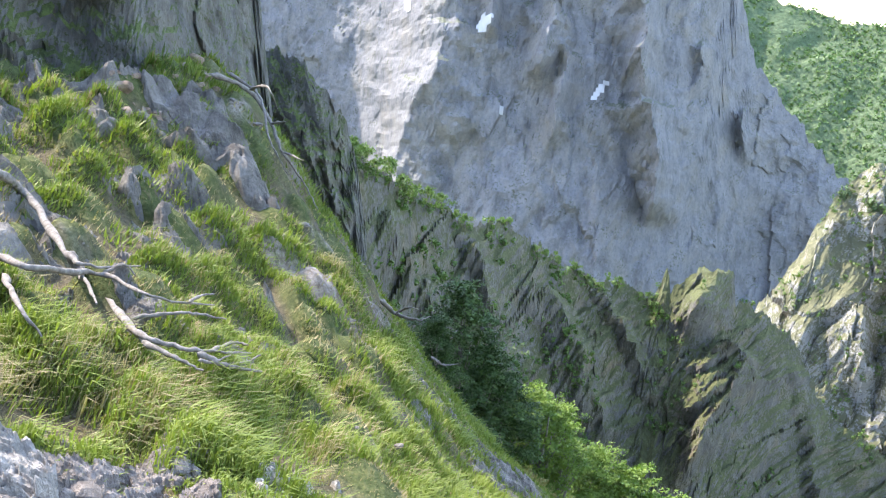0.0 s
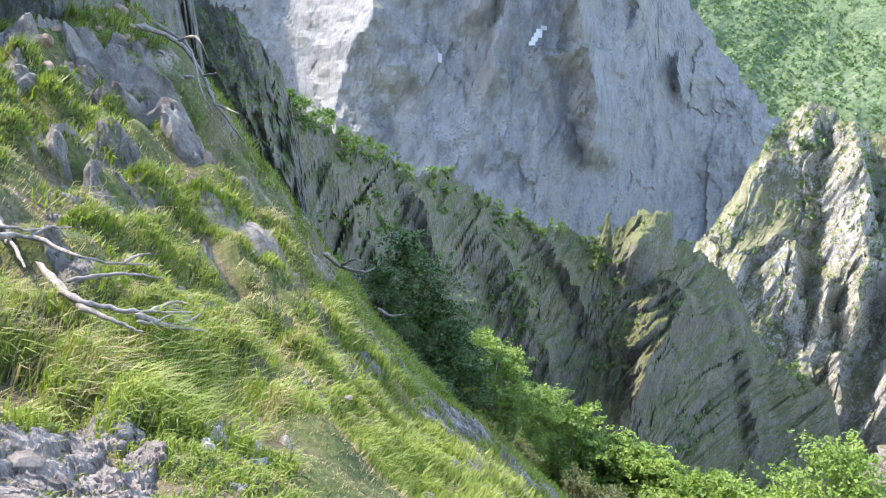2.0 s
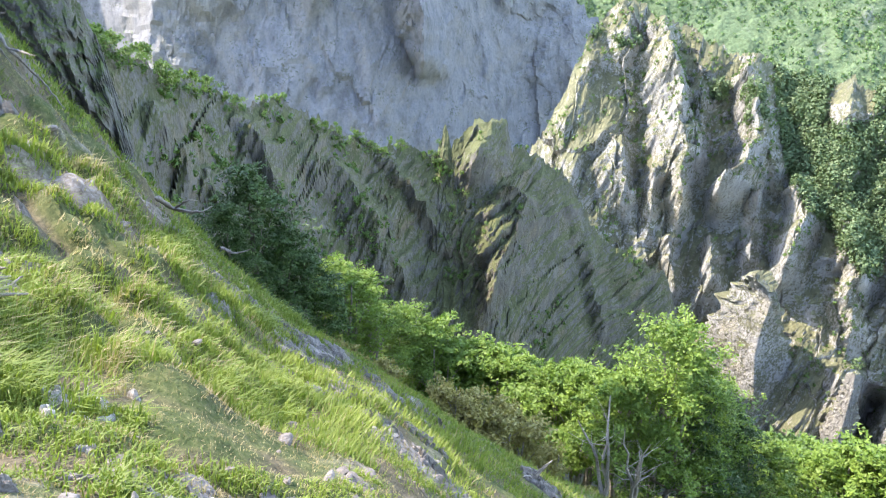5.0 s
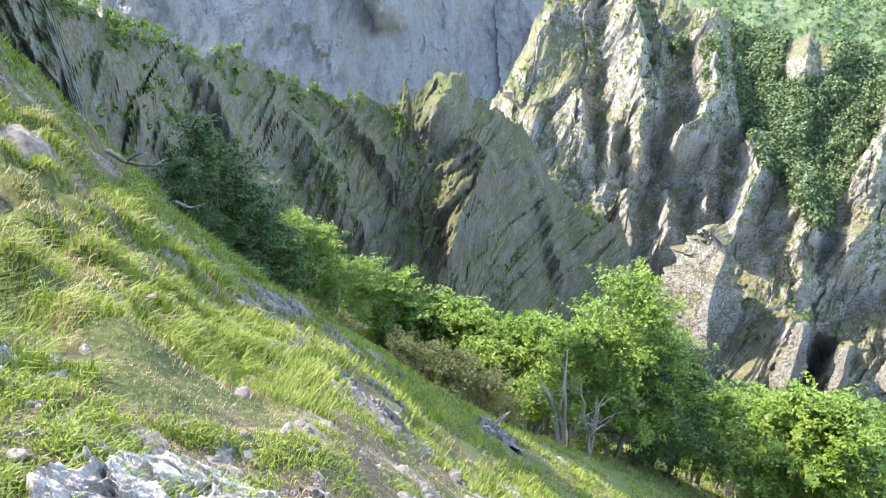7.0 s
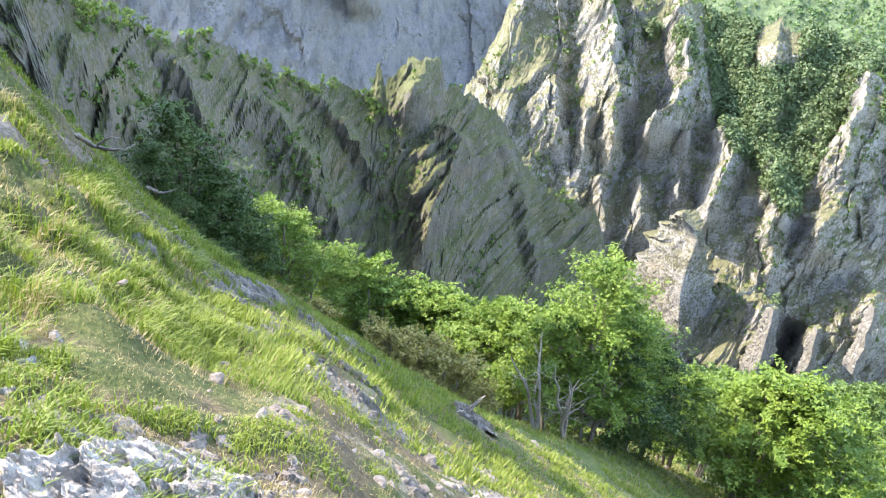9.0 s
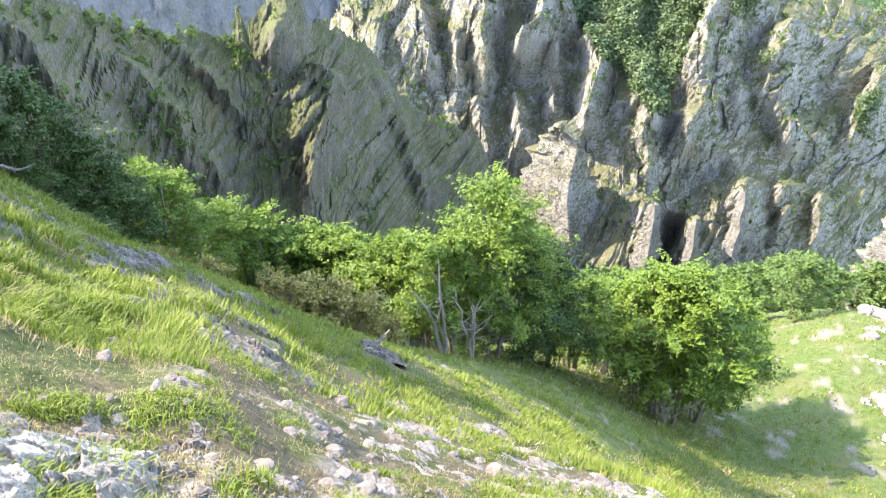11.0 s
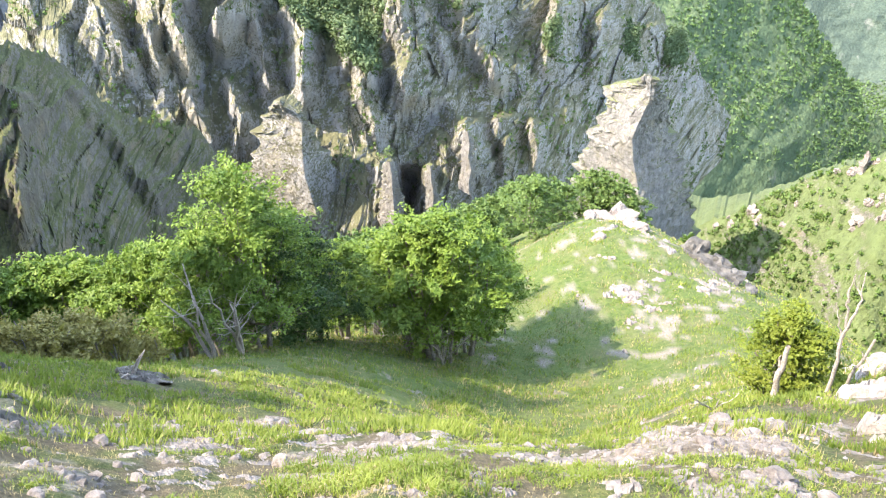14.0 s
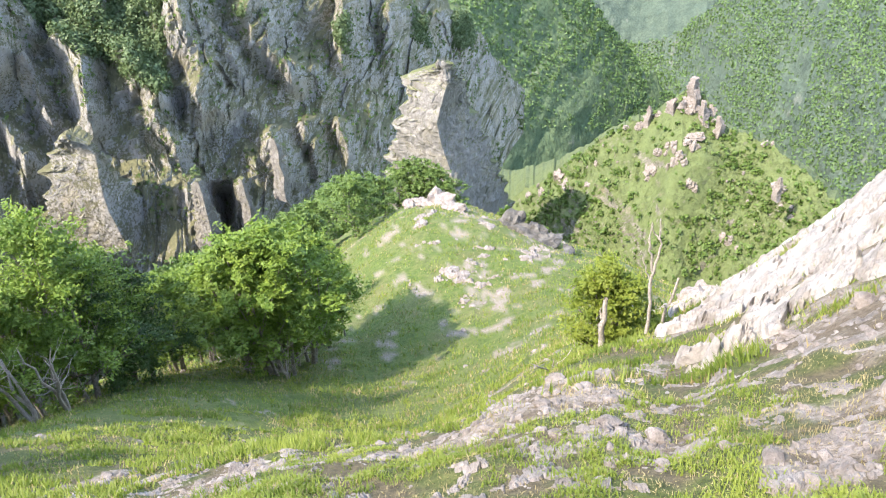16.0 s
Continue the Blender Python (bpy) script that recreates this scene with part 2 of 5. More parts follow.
def ground_material():
    """Mountain meadow: green turf, straw, bare earth and pale gravel, by the cover and scree laid into the mesh."""
    m, nt, bsdf = material("meadow")
    vec, g = coords(nt)
    at = nt.nodes.new("ShaderNodeAttribute")
    at.attribute_name = "scree"
    n1 = noise_node(nt, vec, 0.35, 6, 0.65)
    n2 = noise_node(nt, vec, 2.5, 6, 0.7)
    n3 = noise_node(nt, vec, 14.0, 5, 0.7)
    turf = ramp(nt, n2, [(0.3, (0.04, 0.075, 0.012)), (0.5, (0.085, 0.13, 0.024)), (0.7, (0.15, 0.16, 0.052))])
    turf = mix(nt, ramp(nt, n1, [(0.46, grey(0)), (0.66, grey(0.45))]), turf, (0.19, 0.168, 0.082))
    turf = mix(nt, 0.6, turf, ramp(nt, n3, [(0.25, grey(0.35)), (0.7, grey(1.0))]), "MULTIPLY")
    # thatch below the near grass, darkened for the shade between the blades
    thatch_shade = nt.nodes.new("ShaderNodeAttribute")
    thatch_shade.attribute_name = "thatch_shade"
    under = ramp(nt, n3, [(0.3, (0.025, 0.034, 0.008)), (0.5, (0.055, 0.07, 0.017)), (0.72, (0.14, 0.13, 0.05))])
    turf = mix(nt, thatch_shade.outputs["Fac"], turf, under)
    soil = ramp(nt, n3, [(0.3, (0.1, 0.076, 0.055)), (0.46, (0.19, 0.158, 0.125)), (0.62, (0.28, 0.25, 0.215))])
    col = mix(nt, at.outputs["Fac"], turf, soil)
    gap = nt.nodes.new("ShaderNodeAttribute")
    gap.attribute_name = "gap"
    earth = ramp(nt, n3, [(0.3, (0.045, 0.036, 0.022)), (0.7, (0.15, 0.115, 0.07))])
    bank = ramp(nt, math_node(nt, "ADD", normal_z(nt, g), math_node(nt, "MULTIPLY", math_node(nt, "SUBTRACT", n2, 0.5), 0.3)),
                [(0.48, grey(0.8)), (0.6, grey(0))])
    col = mix(nt, bank, col, earth)
    col = mix(nt, math_node(nt, "MULTIPLY", gap.outputs["Fac"], 0.85), col, earth)
    steep = ramp(nt, math_node(nt, "ADD", normal_z(nt, g), math_node(nt, "MULTIPLY", math_node(nt, "SUBTRACT", n2, 0.5), 0.35)),
                 [(0.36, grey(1)), (0.46, grey(0))])
    rock = ramp(nt, n2, [(0.3, (0.1, 0.096, 0.088)), (0.55, (0.22, 0.212, 0.2)), (0.7, (0.34, 0.33, 0.31))])
    col = mix(nt, steep, col, rock)
    nt.links.new(col, bsdf.inputs["Base Color"])
    bsdf.inputs["Roughness"].default_value = 0.95
    bump(nt, bsdf, math_node(nt, "ADD", n2, n3), 0.8, 0.08)
    return m


MEADOW = ground_material()
# distance haze is put into the far rock as a bluish tint
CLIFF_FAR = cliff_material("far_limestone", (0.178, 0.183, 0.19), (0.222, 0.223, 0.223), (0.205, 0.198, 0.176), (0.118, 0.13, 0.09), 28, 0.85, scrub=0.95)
# the ridge's shade is put into this darker, browner rock colour
CLIFF_MID = cliff_material("shaded_weathered_limestone", (0.115, 0.109, 0.098), (0.175, 0.163, 0.141), (0.175, 0.142, 0.088), (0.085, 0.094, 0.036), 9, 0.38, scrub=0.82)
# rock made paler: the haze over the gorge is put into its colour
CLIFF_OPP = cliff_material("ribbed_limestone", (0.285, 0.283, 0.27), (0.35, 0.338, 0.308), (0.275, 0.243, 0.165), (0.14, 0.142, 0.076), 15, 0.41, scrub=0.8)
CRAG = cliff_material("pale_crag_limestone", (0.205, 0.2, 0.184), (0.305, 0.297, 0.274), (0.24, 0.224, 0.172), (0.11, 0.122, 0.045), 3, 0.7, 0.6, scrub=0.9)
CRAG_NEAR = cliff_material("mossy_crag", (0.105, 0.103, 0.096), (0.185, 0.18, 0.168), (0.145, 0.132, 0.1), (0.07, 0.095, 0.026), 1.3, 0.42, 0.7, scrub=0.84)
HILL = cliff_material("grassy_hillside", (0.18, 0.17, 0.145), (0.28, 0.265, 0.23), (0.21, 0.195, 0.105), (0.09, 0.118, 0.044), 9, 0.2, 1.0)
# muted greens: haze put into the colour, bluer down the valley
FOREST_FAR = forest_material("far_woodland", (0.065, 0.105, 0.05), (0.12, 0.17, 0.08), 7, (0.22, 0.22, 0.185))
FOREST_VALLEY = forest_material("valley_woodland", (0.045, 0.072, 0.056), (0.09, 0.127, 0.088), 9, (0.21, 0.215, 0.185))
LEAF_BEECH = leaf_material("beech_leaves", (0.05, 0.108, 0.014), (0.2, 0.285, 0.045), 0.3)
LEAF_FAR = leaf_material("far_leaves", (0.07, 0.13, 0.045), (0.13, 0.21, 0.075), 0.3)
LEAF_WOOD = leaf_material("woodland_leaves", (0.05, 0.1, 0.022), (0.14, 0.21, 0.052), 0.3)
# duller than the near woods, haze being part of the leaf colour
LEAF_OPP = leaf_material("gorge_leaves", (0.06, 0.10, 0.04), (0.125, 0.175, 0.075), 0.2)
# darker copy of the beech leaves: shade put into the leaf colour
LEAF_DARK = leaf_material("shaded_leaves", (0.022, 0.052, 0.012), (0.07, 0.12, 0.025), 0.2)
LEAF_YELLOW = leaf_material("yellow_green_leaves", (0.10, 0.155, 0.02), (0.23, 0.27, 0.045))
LEAF_OLIVE = leaf_material("olive_shrub_leaves", (0.17, 0.16, 0.05), (0.32, 0.28, 0.09), 0.25)
GRASS = leaf_material("green_grass", (0.068, 0.118, 0.017), (0.255, 0.3, 0.06), 0.4)
STRAW = leaf_material("dry_straw", (0.16, 0.12, 0.06), (0.42, 0.36, 0.195), 0.3)
STONE = stone_material("pale_limestone", (0.215, 0.19, 0.165), (0.315, 0.287, 0.258), (0.105, 0.088, 0.075), 0.25)
BOULDER = stone_material("weathered_boulder", (0.39, 0.365, 0.325), (0.54, 0.51, 0.46), (0.15, 0.135, 0.115), 0.35)
RAMP = stone_material("bleached_limestone", (0.35, 0.325, 0.29), (0.46, 0.432, 0.395), (0.18, 0.16, 0.135), 0.9)
# overhang shade put into the rock colour
DARKROCK = stone_material("overhang_shade_rock", (0.085, 0.082, 0.072), (0.16, 0.153, 0.135), (0.035, 0.034, 0.03), 0.8)
OUTCROP = stone_material("grey_outcrop", (0.15, 0.14, 0.122), (0.25, 0.235, 0.208), (0.06, 0.055, 0.048), 0.5)
DEADWOOD = wood_material("bleached_wood", (0.27, 0.245, 0.215), (0.10, 0.088, 0.073))
STEMWOOD = wood_material("pale_dead_stems", (0.42, 0.385, 0.34), (0.2, 0.178, 0.15))
BARK = wood_material("grey_bark", (0.3, 0.27, 0.23), (0.1, 0.085, 0.07), 0.12)

# ---- the spur: its fall, in degrees below the eye, by bearing and distance ----
BEARINGS = [-34, -22, -13, -6, 2, 12, 24, 38, 53, 66, 80, 95, 110]
REACHES = [2, 4, 8, 16, 30, 60, 110]
FALL = [
    [-40, -43, -46, -48, -50, -52, -54, -56, -57, -57.5, -56, -54, -50],
    [-28, -31, -33.5, -36, -40, -43, -48.5, -51.5, -51, -51.2, -49, -46.5, -40],
    [-16, -19, -24, -27, -33.5, -37.8, -44, -47.8, -48.4, -49, -45.5, -40.8, -28],
    [-2, -5, -9, -18.6, -28.2, -34.8, -40.2, -45.2, -49, -50, -44, -35.2, -17],
    [4, 0, -9, -22, -31, -37, -41, -42.2, -44.6, -45.6, -42, -36.5, -20],
    [-4, -8, -20, -28, -36, -40, -42.5, -41.5, -39.5, -34.8, -37, -39, -31],
    [-10, -16, -28, -35, -42, -45, -46, -42, -37, -35, -40, -41, -35],
]


def hermite_table():
    """The fall on a fine grid of bearing (1 degree, all round) and log distance."""
    t = np.array(FALL, float)
    back = np.array([-8, 12, 22, 27, 28, 22, 10.0])
    b = np.concatenate([BEARINGS, [150, 200, 250, 290]])
    cols = [t, *[(back * w + t[:, -1] * (1 - w))[:, None] for w in (0.6, 1.0)], *[(back * w + t[:, 0] * (1 - w))[:, None] for w in (1.0, 0.5)]]
    t = np.concatenate(cols, axis=1)
    order = np.argsort(b)
    b, t = b[order], t[:, order]
    b3 = np.concatenate([b - 360, b, b + 360])
    t3 = np.concatenate([t, t, t], axis=1)
    deg = np.arange(-60, 301)
    fine = np.stack([catmull(b3, row, deg) for row in t3])
    lr = np.log(np.array(REACHES, float))
    lg = np.linspace(lr[0], lr[-1], 120)
    return lg, np.stack([catmull(lr, fine[:, i], lg) for i in range(fine.shape[1])], axis=1)


def catmull(xs, ys, x):
    """A smooth curve through the knots, with no overshoot beyond its neighbours' slope."""
    xs, ys, x = np.asarray(xs, float), np.asarray(ys, float), np.asarray(x, float)
    d = np.diff(ys) / np.diff(xs)
    m = np.concatenate([[d[0]], (d[1:] + d[:-1]) / 2, [d[-1]]])
    i = np.clip(np.searchsorted(xs, x) - 1, 0, len(xs) - 2)
    h = xs[i + 1] - xs[i]
    t = np.clip((x - xs[i]) / h, 0, 1)
    return ((2 * t ** 3 - 3 * t ** 2 + 1) * ys[i] + (t ** 3 - 2 * t ** 2 + t) * h * m[i]
            + (3 * t ** 2 - 2 * t ** 3) * ys[i + 1] + (t ** 3 - t ** 2) * h * m[i + 1])


LG, TABLE = hermite_table()


def ground_base(az, r):
    a = (np.asarray(az, float) + 60) % 360
    l = np.clip((np.log(np.maximum(r, 1.0)) - LG[0]) / (LG[1] - LG[0]), 0, len(LG) - 1.001)
    a = np.clip(a, 0, 359.999)
    i, j = l.astype(int), a.astype(int)
    u, v = l - i, a - j
    el = (TABLE[i, j] * (1 - u) * (1 - v) + TABLE[i + 1, j] * u * (1 - v) + TABLE[i, j + 1] * (1 - u) * v + TABLE[i + 1, j + 1] * u * v)
    z = r * np.tan(np.radians(el))
    z = np.where(r < 2, -1.62 + (2 * np.tan(np.radians(el)) + 1.62) * r / 2, z)
    # beyond the spur the ground drops into the gorge
    far = smooth(r, 150, 330)
    deep = -np.clip(150 + 0.58 * r, 330, 1900)
    return z * (1 - far) + (deep + 40 * fbm(r * 0.002, az * 0.03, 0, 3, 5)) * far if np.any(r > 110) else z


def scree_at(x, y):
    """Where the turf is broken: 0 grass, 1 stones and earth."""
    r = np.hypot(x, y)
    az = np.degrees(np.arctan2(x, y))
    n = fbm(x * 0.7, y * 0.7, 3.1, 6, 40, 0.7)
    want = (-0.6 + 0.68 * np.exp(-((az - 85) / 32) ** 2) * np.exp(-((r - 4.5) / 4.5) ** 2)
            + 0.95 * np.exp(-((az + 26) / 10) ** 2) * np.exp(-((r - 3.4) / 0.5) ** 2)
            + 0.7 * np.exp(-((az - 97) / 7) ** 2) * smooth(r, 6, 12)
            + 0.25 * np.exp(-((az - 55) / 25) ** 2) * np.exp(-((r - 3.6) / 1.6) ** 2)
            + 0.26 * np.exp(-((az - 72) / 6) ** 2) * smooth(r, 20, 34) - 0.12 * smooth(r, 16, 26) - 0.45 * smooth(r, 7.5, 11) * (1 - smooth(r, 26, 34)) * (1 - smooth(az, 66, 76)) * smooth(az, 2, 14))
    return smooth(n + want, -0.05, 0.45)


def tussock_mid(x, y):
    """The distance from the middle of the nearest tussock, in tussock widths."""
    return facets(x * 1.35 + 0.35 * vnoise(x, y, 0.0, 5), y * 1.35 + 0.35 * vnoise(x, y, 4.0, 5), 91)[1]


def gaps_at(x, y):
    """The hollows between the tussocks: 1 in the gaps."""
    return smooth(tussock_mid(x, y), 0.38, 0.6)


def ground_z(x, y):
    x, y = np.asarray(x, float), np.asarray(y, float)
    r = np.maximum(np.hypot(x, y), 0.05)
    az = np.degrees(np.arctan2(x, y))
    z = ground_base(az, r)
    s = np.clip(r / 12, 0.25, 4)
    z = z + 0.16 * s * fbm(x / (2.2 * s), y / (2.2 * s), 1.7, 4, 3) * smooth(r, 0.6, 3)
    z = z + 0.07 * fbm(x * 1.6, y * 1.6, 0.3, 4, 9) * smooth(r, 0.6, 2)
    # tussock domes, higher on the left flank
    mid = tussock_mid(x, y)
    dome = (1 - smooth(mid, 0.1, 0.62)) * smooth(r, 1.5, 3) * (1 - smooth(r, 14, 22))
    z = z + dome * (0.06 + 0.26 * smooth(-az, -6, 8) * smooth(r, 3, 5.5))
    # small steps trodden along the slope
    u = (x * 0.87 + y * 0.5) / 1.1 + 0.9 * fbm(x * 0.35, y * 0.35, 5.0, 3, 14)
    z = z + (0.07 + 0.09 * smooth(r, 6, 14)) * (smooth(u - np.floor(u), 0.0, 0.75) - (u - np.floor(u))) * smooth(r, 1.5, 4) * (1 - smooth(r, 30, 60))
    # rocky left flank
    rocky = smooth(-az, 8, 20) * smooth(r, 5, 11)
    return z + rocky * 0.9 * (ridged(x * 0.3, y * 0.3, z * 0.25, 4, 12) - 0.5)


def at(az, r, lift=0.0):
    """The place on the ground at a bearing and distance."""
    x, y = r * math.sin(radians(az)), r * math.cos(radians(az))
    return Vector((x, y, float(ground_z(x, y)) + lift))


def build_ground():
    az = np.concatenate([np.arange(-40, 116, 0.4), np.arange(116, 320, 4.0)])
    r = np.concatenate([[0.01, 0.15, 0.3], np.geomspace(0.5, 150, 320), np.geomspace(156, 4600, 40)])
    A, R = np.meshgrid(az, r, indexing="ij")
    X, Y = R * np.sin(np.radians(A)), R * np.cos(np.radians(A))
    Z = ground_z(X, Y)
    v = np.stack([X, Y, Z], -1).reshape(-1, 3)
    f = grid_faces(len(az), len(r), wrap=True)[:, ::-1]
    me = mesh_from("ground", v, f, MEADOW)
    put_attribute(me, "scree", scree_at(X, Y).ravel())
    # thatch with painted blade shade, fading out from 9 to 26 m
    put_attribute(me, "thatch_shade", (0.85 * (1 - smooth(R, 9, 26))).ravel())
    put_attribute(me, "gap", (gaps_at(X, Y) * (1 - smooth(R, 12, 20))).ravel())
    return tagged(new("ground", me), "steep mountain meadow falling from a rocky spur into a gorge", "ground", kind="structure")


# ---- cliffs and slopes ----
def rugged_rock(S, T, size, seed, stretch=0.45, octaves=7, sharp=1.0, warp=1.0, broken=0.2, ledge=0.3):
    """Relief of a rock face in metres: ribs and gullies at all scales, small ledges across them. size: metres between the main ribs."""
    S = S + size * 0.16 * warp * fbm(S / size, T / size, 0.0, 3, seed + 5)
    T = T + size * 0.22 * warp * fbm(S / size, T / size, 3.0, 3, seed + 6)
    out = 0.0
    for o in range(octaves):
        lam = size / 1.75 ** o
        st = stretch + (0.9 - stretch) * min(1, o / 4)
        turn = (0.0, 0.12, -0.16, 0.3, -0.35, 0.5, -0.6, 0.7)[o % 8]
        c, d = math.cos(turn), math.sin(turn)
        n = vnoise((S * c + T * d) / lam + 7.3 * o, (T * c - S * d) * st / lam, 0.4 + o, seed + 11 * o)
        out = out + lam * sharp * (0.28 * (0.5 - np.abs(n) * 1.3) if o < 3 else 0.40 * n)
    for k, lam in enumerate((size * 0.5, size * 0.17)):
        u = (T + 0.35 * S * (1 if k != 1 else -0.6)) / lam + 1.1 * fbm(S / lam * 0.5, T / lam * 0.5, 2.0, 3, seed + 70 + k)
        saw = u - np.floor(u)
        out = out + lam * ledge * sharp * 0.8 * smooth(vnoise(S / lam * 0.6, T / lam * 0.4, 5.0, seed + 80 + k), -0.4, 0.6) * (saw * (1 - smooth(saw, 0.82, 1.0)))
    for k, lam in enumerate((size * 0.42, size * 0.19, size * 0.085)):
        c, d = math.cos(0.5 - 0.6 * k), math.sin(0.5 - 0.6 * k)
        u, v = S / lam, T / lam * 0.6
        wu, wv = 0.35 * fbm(u, v, 0.0, 2, seed + k), 0.35 * fbm(u, v, 3.0, 2, seed + k)
        p, q = u * c + v * d + wu, v * c - u * d + wv
        out = out + lam * broken * sharp * (0.5 * crags(p, q, seed + 60 + k) + 0.55 * facets(p * 0.8, q * 0.8, seed + 90 + k, 0.9)[0])
    return out


def curtain(name, label, category, mat, bearings, heights, distances, base, lean, relief, step=0.12, rows=150,
            stretch=0.45, ribs=(), jag=0.0, back=60.0, seed=1, slant=0.0, sharp=1.0, canopy=0.0, crest=0.3, warp=1.0, broken=0.2, ledge=0.3, power=1.12, kind="structure"):
    """A mountain side: its crest by bearing (degrees above the eye, metres away), falling to base, with ribs and gullies.
    lean: metres that the foot stands nearer per metre of height. relief: a sixth of the metres between the main ribs. canopy: metres across the tree crowns.
    ribs: (depth in metres, width of the shaded flank in degrees, [(bearing, height, width of the lit flank), ...]) along each arete from its top down."""
    az = np.arange(bearings[0], bearings[-1], step)
    el = np.interp(az, bearings, heights)
    rc = catmull(bearings, distances, az)
    arc = np.cumsum(np.radians(step) * rc)
    size = relief * 6
    top = rc * np.tan(np.radians(el))
    down = (top - base)[:, None] * np.linspace(0, 1, rows)[None] ** power
    Z = top[:, None] - down + (jag * fbm(arc / (relief * 0.8), 0.5, 0.5, 5, seed, 0.6))[:, None] * (1 - smooth(down, 0, 4 * jag + 1))
    near = np.exp(-np.arange(-40, 41) ** 2 / (2 * (0.9 / step) ** 2)) if step < 0.3 else np.ones(3)
    calm = np.convolve(np.pad(top, len(near) // 2, mode="edge"), near / near.sum(), mode="valid")
    R = rc[:, None] - (calm[:, None] - Z) * lean
    a = np.radians(az)[:, None] + 0 * R
    P = np.stack([R * np.sin(a), R * np.cos(a), Z], -1)
    out = np.stack([-np.sin(a), -np.cos(a), 0 * a + lean], -1) / math.hypot(1, lean)
    S = arc[:, None] + slant * down
    T = (down - top[:, None]) * math.hypot(1, lean)
    away = crest + (1 - crest) * smooth(down, 0, relief * 2.5)
    d = rugged_rock(S, T, size, seed, stretch, sharp=sharp, warp=warp, broken=broken, ledge=ledge) * away
    e = np.degrees(np.arctan2(Z, R))
    for k, (depth, shade, line) in enumerate(ribs):
        b, h, w = (np.array(q, float)[::-1] for q in zip(*line))
        x = az[:, None] - np.interp(e, h, b) + 0.45 * min(shade, 1.2) * fbm(T / size * 2, S / size * 1.5, k * 1.7, 5, seed + 7, 0.6)
        wide = np.interp(e, h, w) * (1 + 0.3 * fbm(T / size * 2.3, 0.3 * S / size, k * 2.3, 3, seed + 9))
        shape = np.where(x < 0, 1 + x / wide, 1 - x / shade).clip(0, 1)
        d = d + depth * shape * (0.3 + 0.7 * smooth(down, 0, relief * 4)) * (1 + 0.35 * fbm(T / size * 1.6, S / size * 0.5, k * 3.1, 4, seed + 13)) * smooth(e, h[0] - 1.6, h[0] + 0.8) * (1 - smooth(e, h[-1] - 0.2, h[-1] + 0.7))
    P = P + out * d[..., None]
    if canopy:
        q, mid = facets(S / canopy + 0.3 * vnoise(S / canopy, T / canopy, 1.0, 2), T / canopy, seed + 3)
        wood = 0.25 + 0.75 * smooth(fbm(S / size, T / size, 6.0, 5, seed + 8, 0.6), -0.4, 0.0)
        P[..., 2] += wood * canopy * (0.4 * (1 - smooth(mid, 0.05, 0.65)) + 0.2 * q)
    rear = []
    for o, drop in ((back * 0.1, 0.03), (back * 0.4, 0.25), (back, 1.0)):
        rb = rc + o
        zb = P[:, 0, 2] - drop * np.abs(top - base) - 0.2 * o
        rear.append(np.stack([rb * np.sin(np.radians(az)), rb * np.cos(np.radians(az)), zb], -1)[:, None])
    P = np.concatenate([*rear[::-1], P], axis=1)
    f = grid_faces(P.shape[0], P.shape[1])[:, ::-1]
    me = mesh_from(name, P.reshape(-1, 3), f, mat, canopy > 5)
    return tagged(new(name, me), label, category, kind="" if kind == "thing" else kind), P[:, 3:]


build_ground()

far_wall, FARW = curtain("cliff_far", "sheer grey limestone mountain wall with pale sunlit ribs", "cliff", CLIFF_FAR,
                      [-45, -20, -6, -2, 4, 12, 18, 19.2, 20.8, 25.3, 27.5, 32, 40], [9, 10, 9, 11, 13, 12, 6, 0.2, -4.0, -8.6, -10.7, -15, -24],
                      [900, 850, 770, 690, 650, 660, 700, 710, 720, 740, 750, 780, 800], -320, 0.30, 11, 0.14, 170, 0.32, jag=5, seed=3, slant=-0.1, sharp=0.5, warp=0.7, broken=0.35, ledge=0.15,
                      ribs=[(42, 4.0, [(0.3, 6, 3.4), (0.1, -0.8, 3.6), (-0.3, -4.9, 3.6), (-0.9, -7.3, 3.6), (-2.9, -11.7, 1.6), (-3.4, -14, 1)]),
                            (42, 1.6, [(13.0, 6, 2.4), (13.1, -1, 2.2), (13.6, -6.5, 1.4)]), (46, 2.4, [(14.6, -7.4, 3.2), (14.9, -9, 2.6), (15.6, -13.5, 1.0)]),
                            (22, 1.4, [(8.9, -4.4, 0.8), (7.4, -9.4, 0.7)]), (26, 1.2, [(7.4, 6, 1.5), (7.3, -5.4, 1.3)]), (20, 1.2, [(20.3, -7.0, 0.8), (20.9, -8.9, 0.6)]),
                            (24, 1.5, [(3.4, 6, 1.6), (3.2, -3.0, 1.2)]), (14, 1.0, [(17.5, -3, 0.8), (17.6, -5, 0.6)]), (16, 2.0, [(26.6, -14.0, 1.0), (26.9, -16.0, 0.9)])])
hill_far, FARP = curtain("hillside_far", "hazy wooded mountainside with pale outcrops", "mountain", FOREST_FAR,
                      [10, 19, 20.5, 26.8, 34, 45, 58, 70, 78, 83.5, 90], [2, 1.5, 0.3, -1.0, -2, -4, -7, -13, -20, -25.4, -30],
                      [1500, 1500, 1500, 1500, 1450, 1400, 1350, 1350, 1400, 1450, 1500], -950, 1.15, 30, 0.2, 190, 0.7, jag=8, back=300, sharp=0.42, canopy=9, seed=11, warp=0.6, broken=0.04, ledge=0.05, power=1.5)
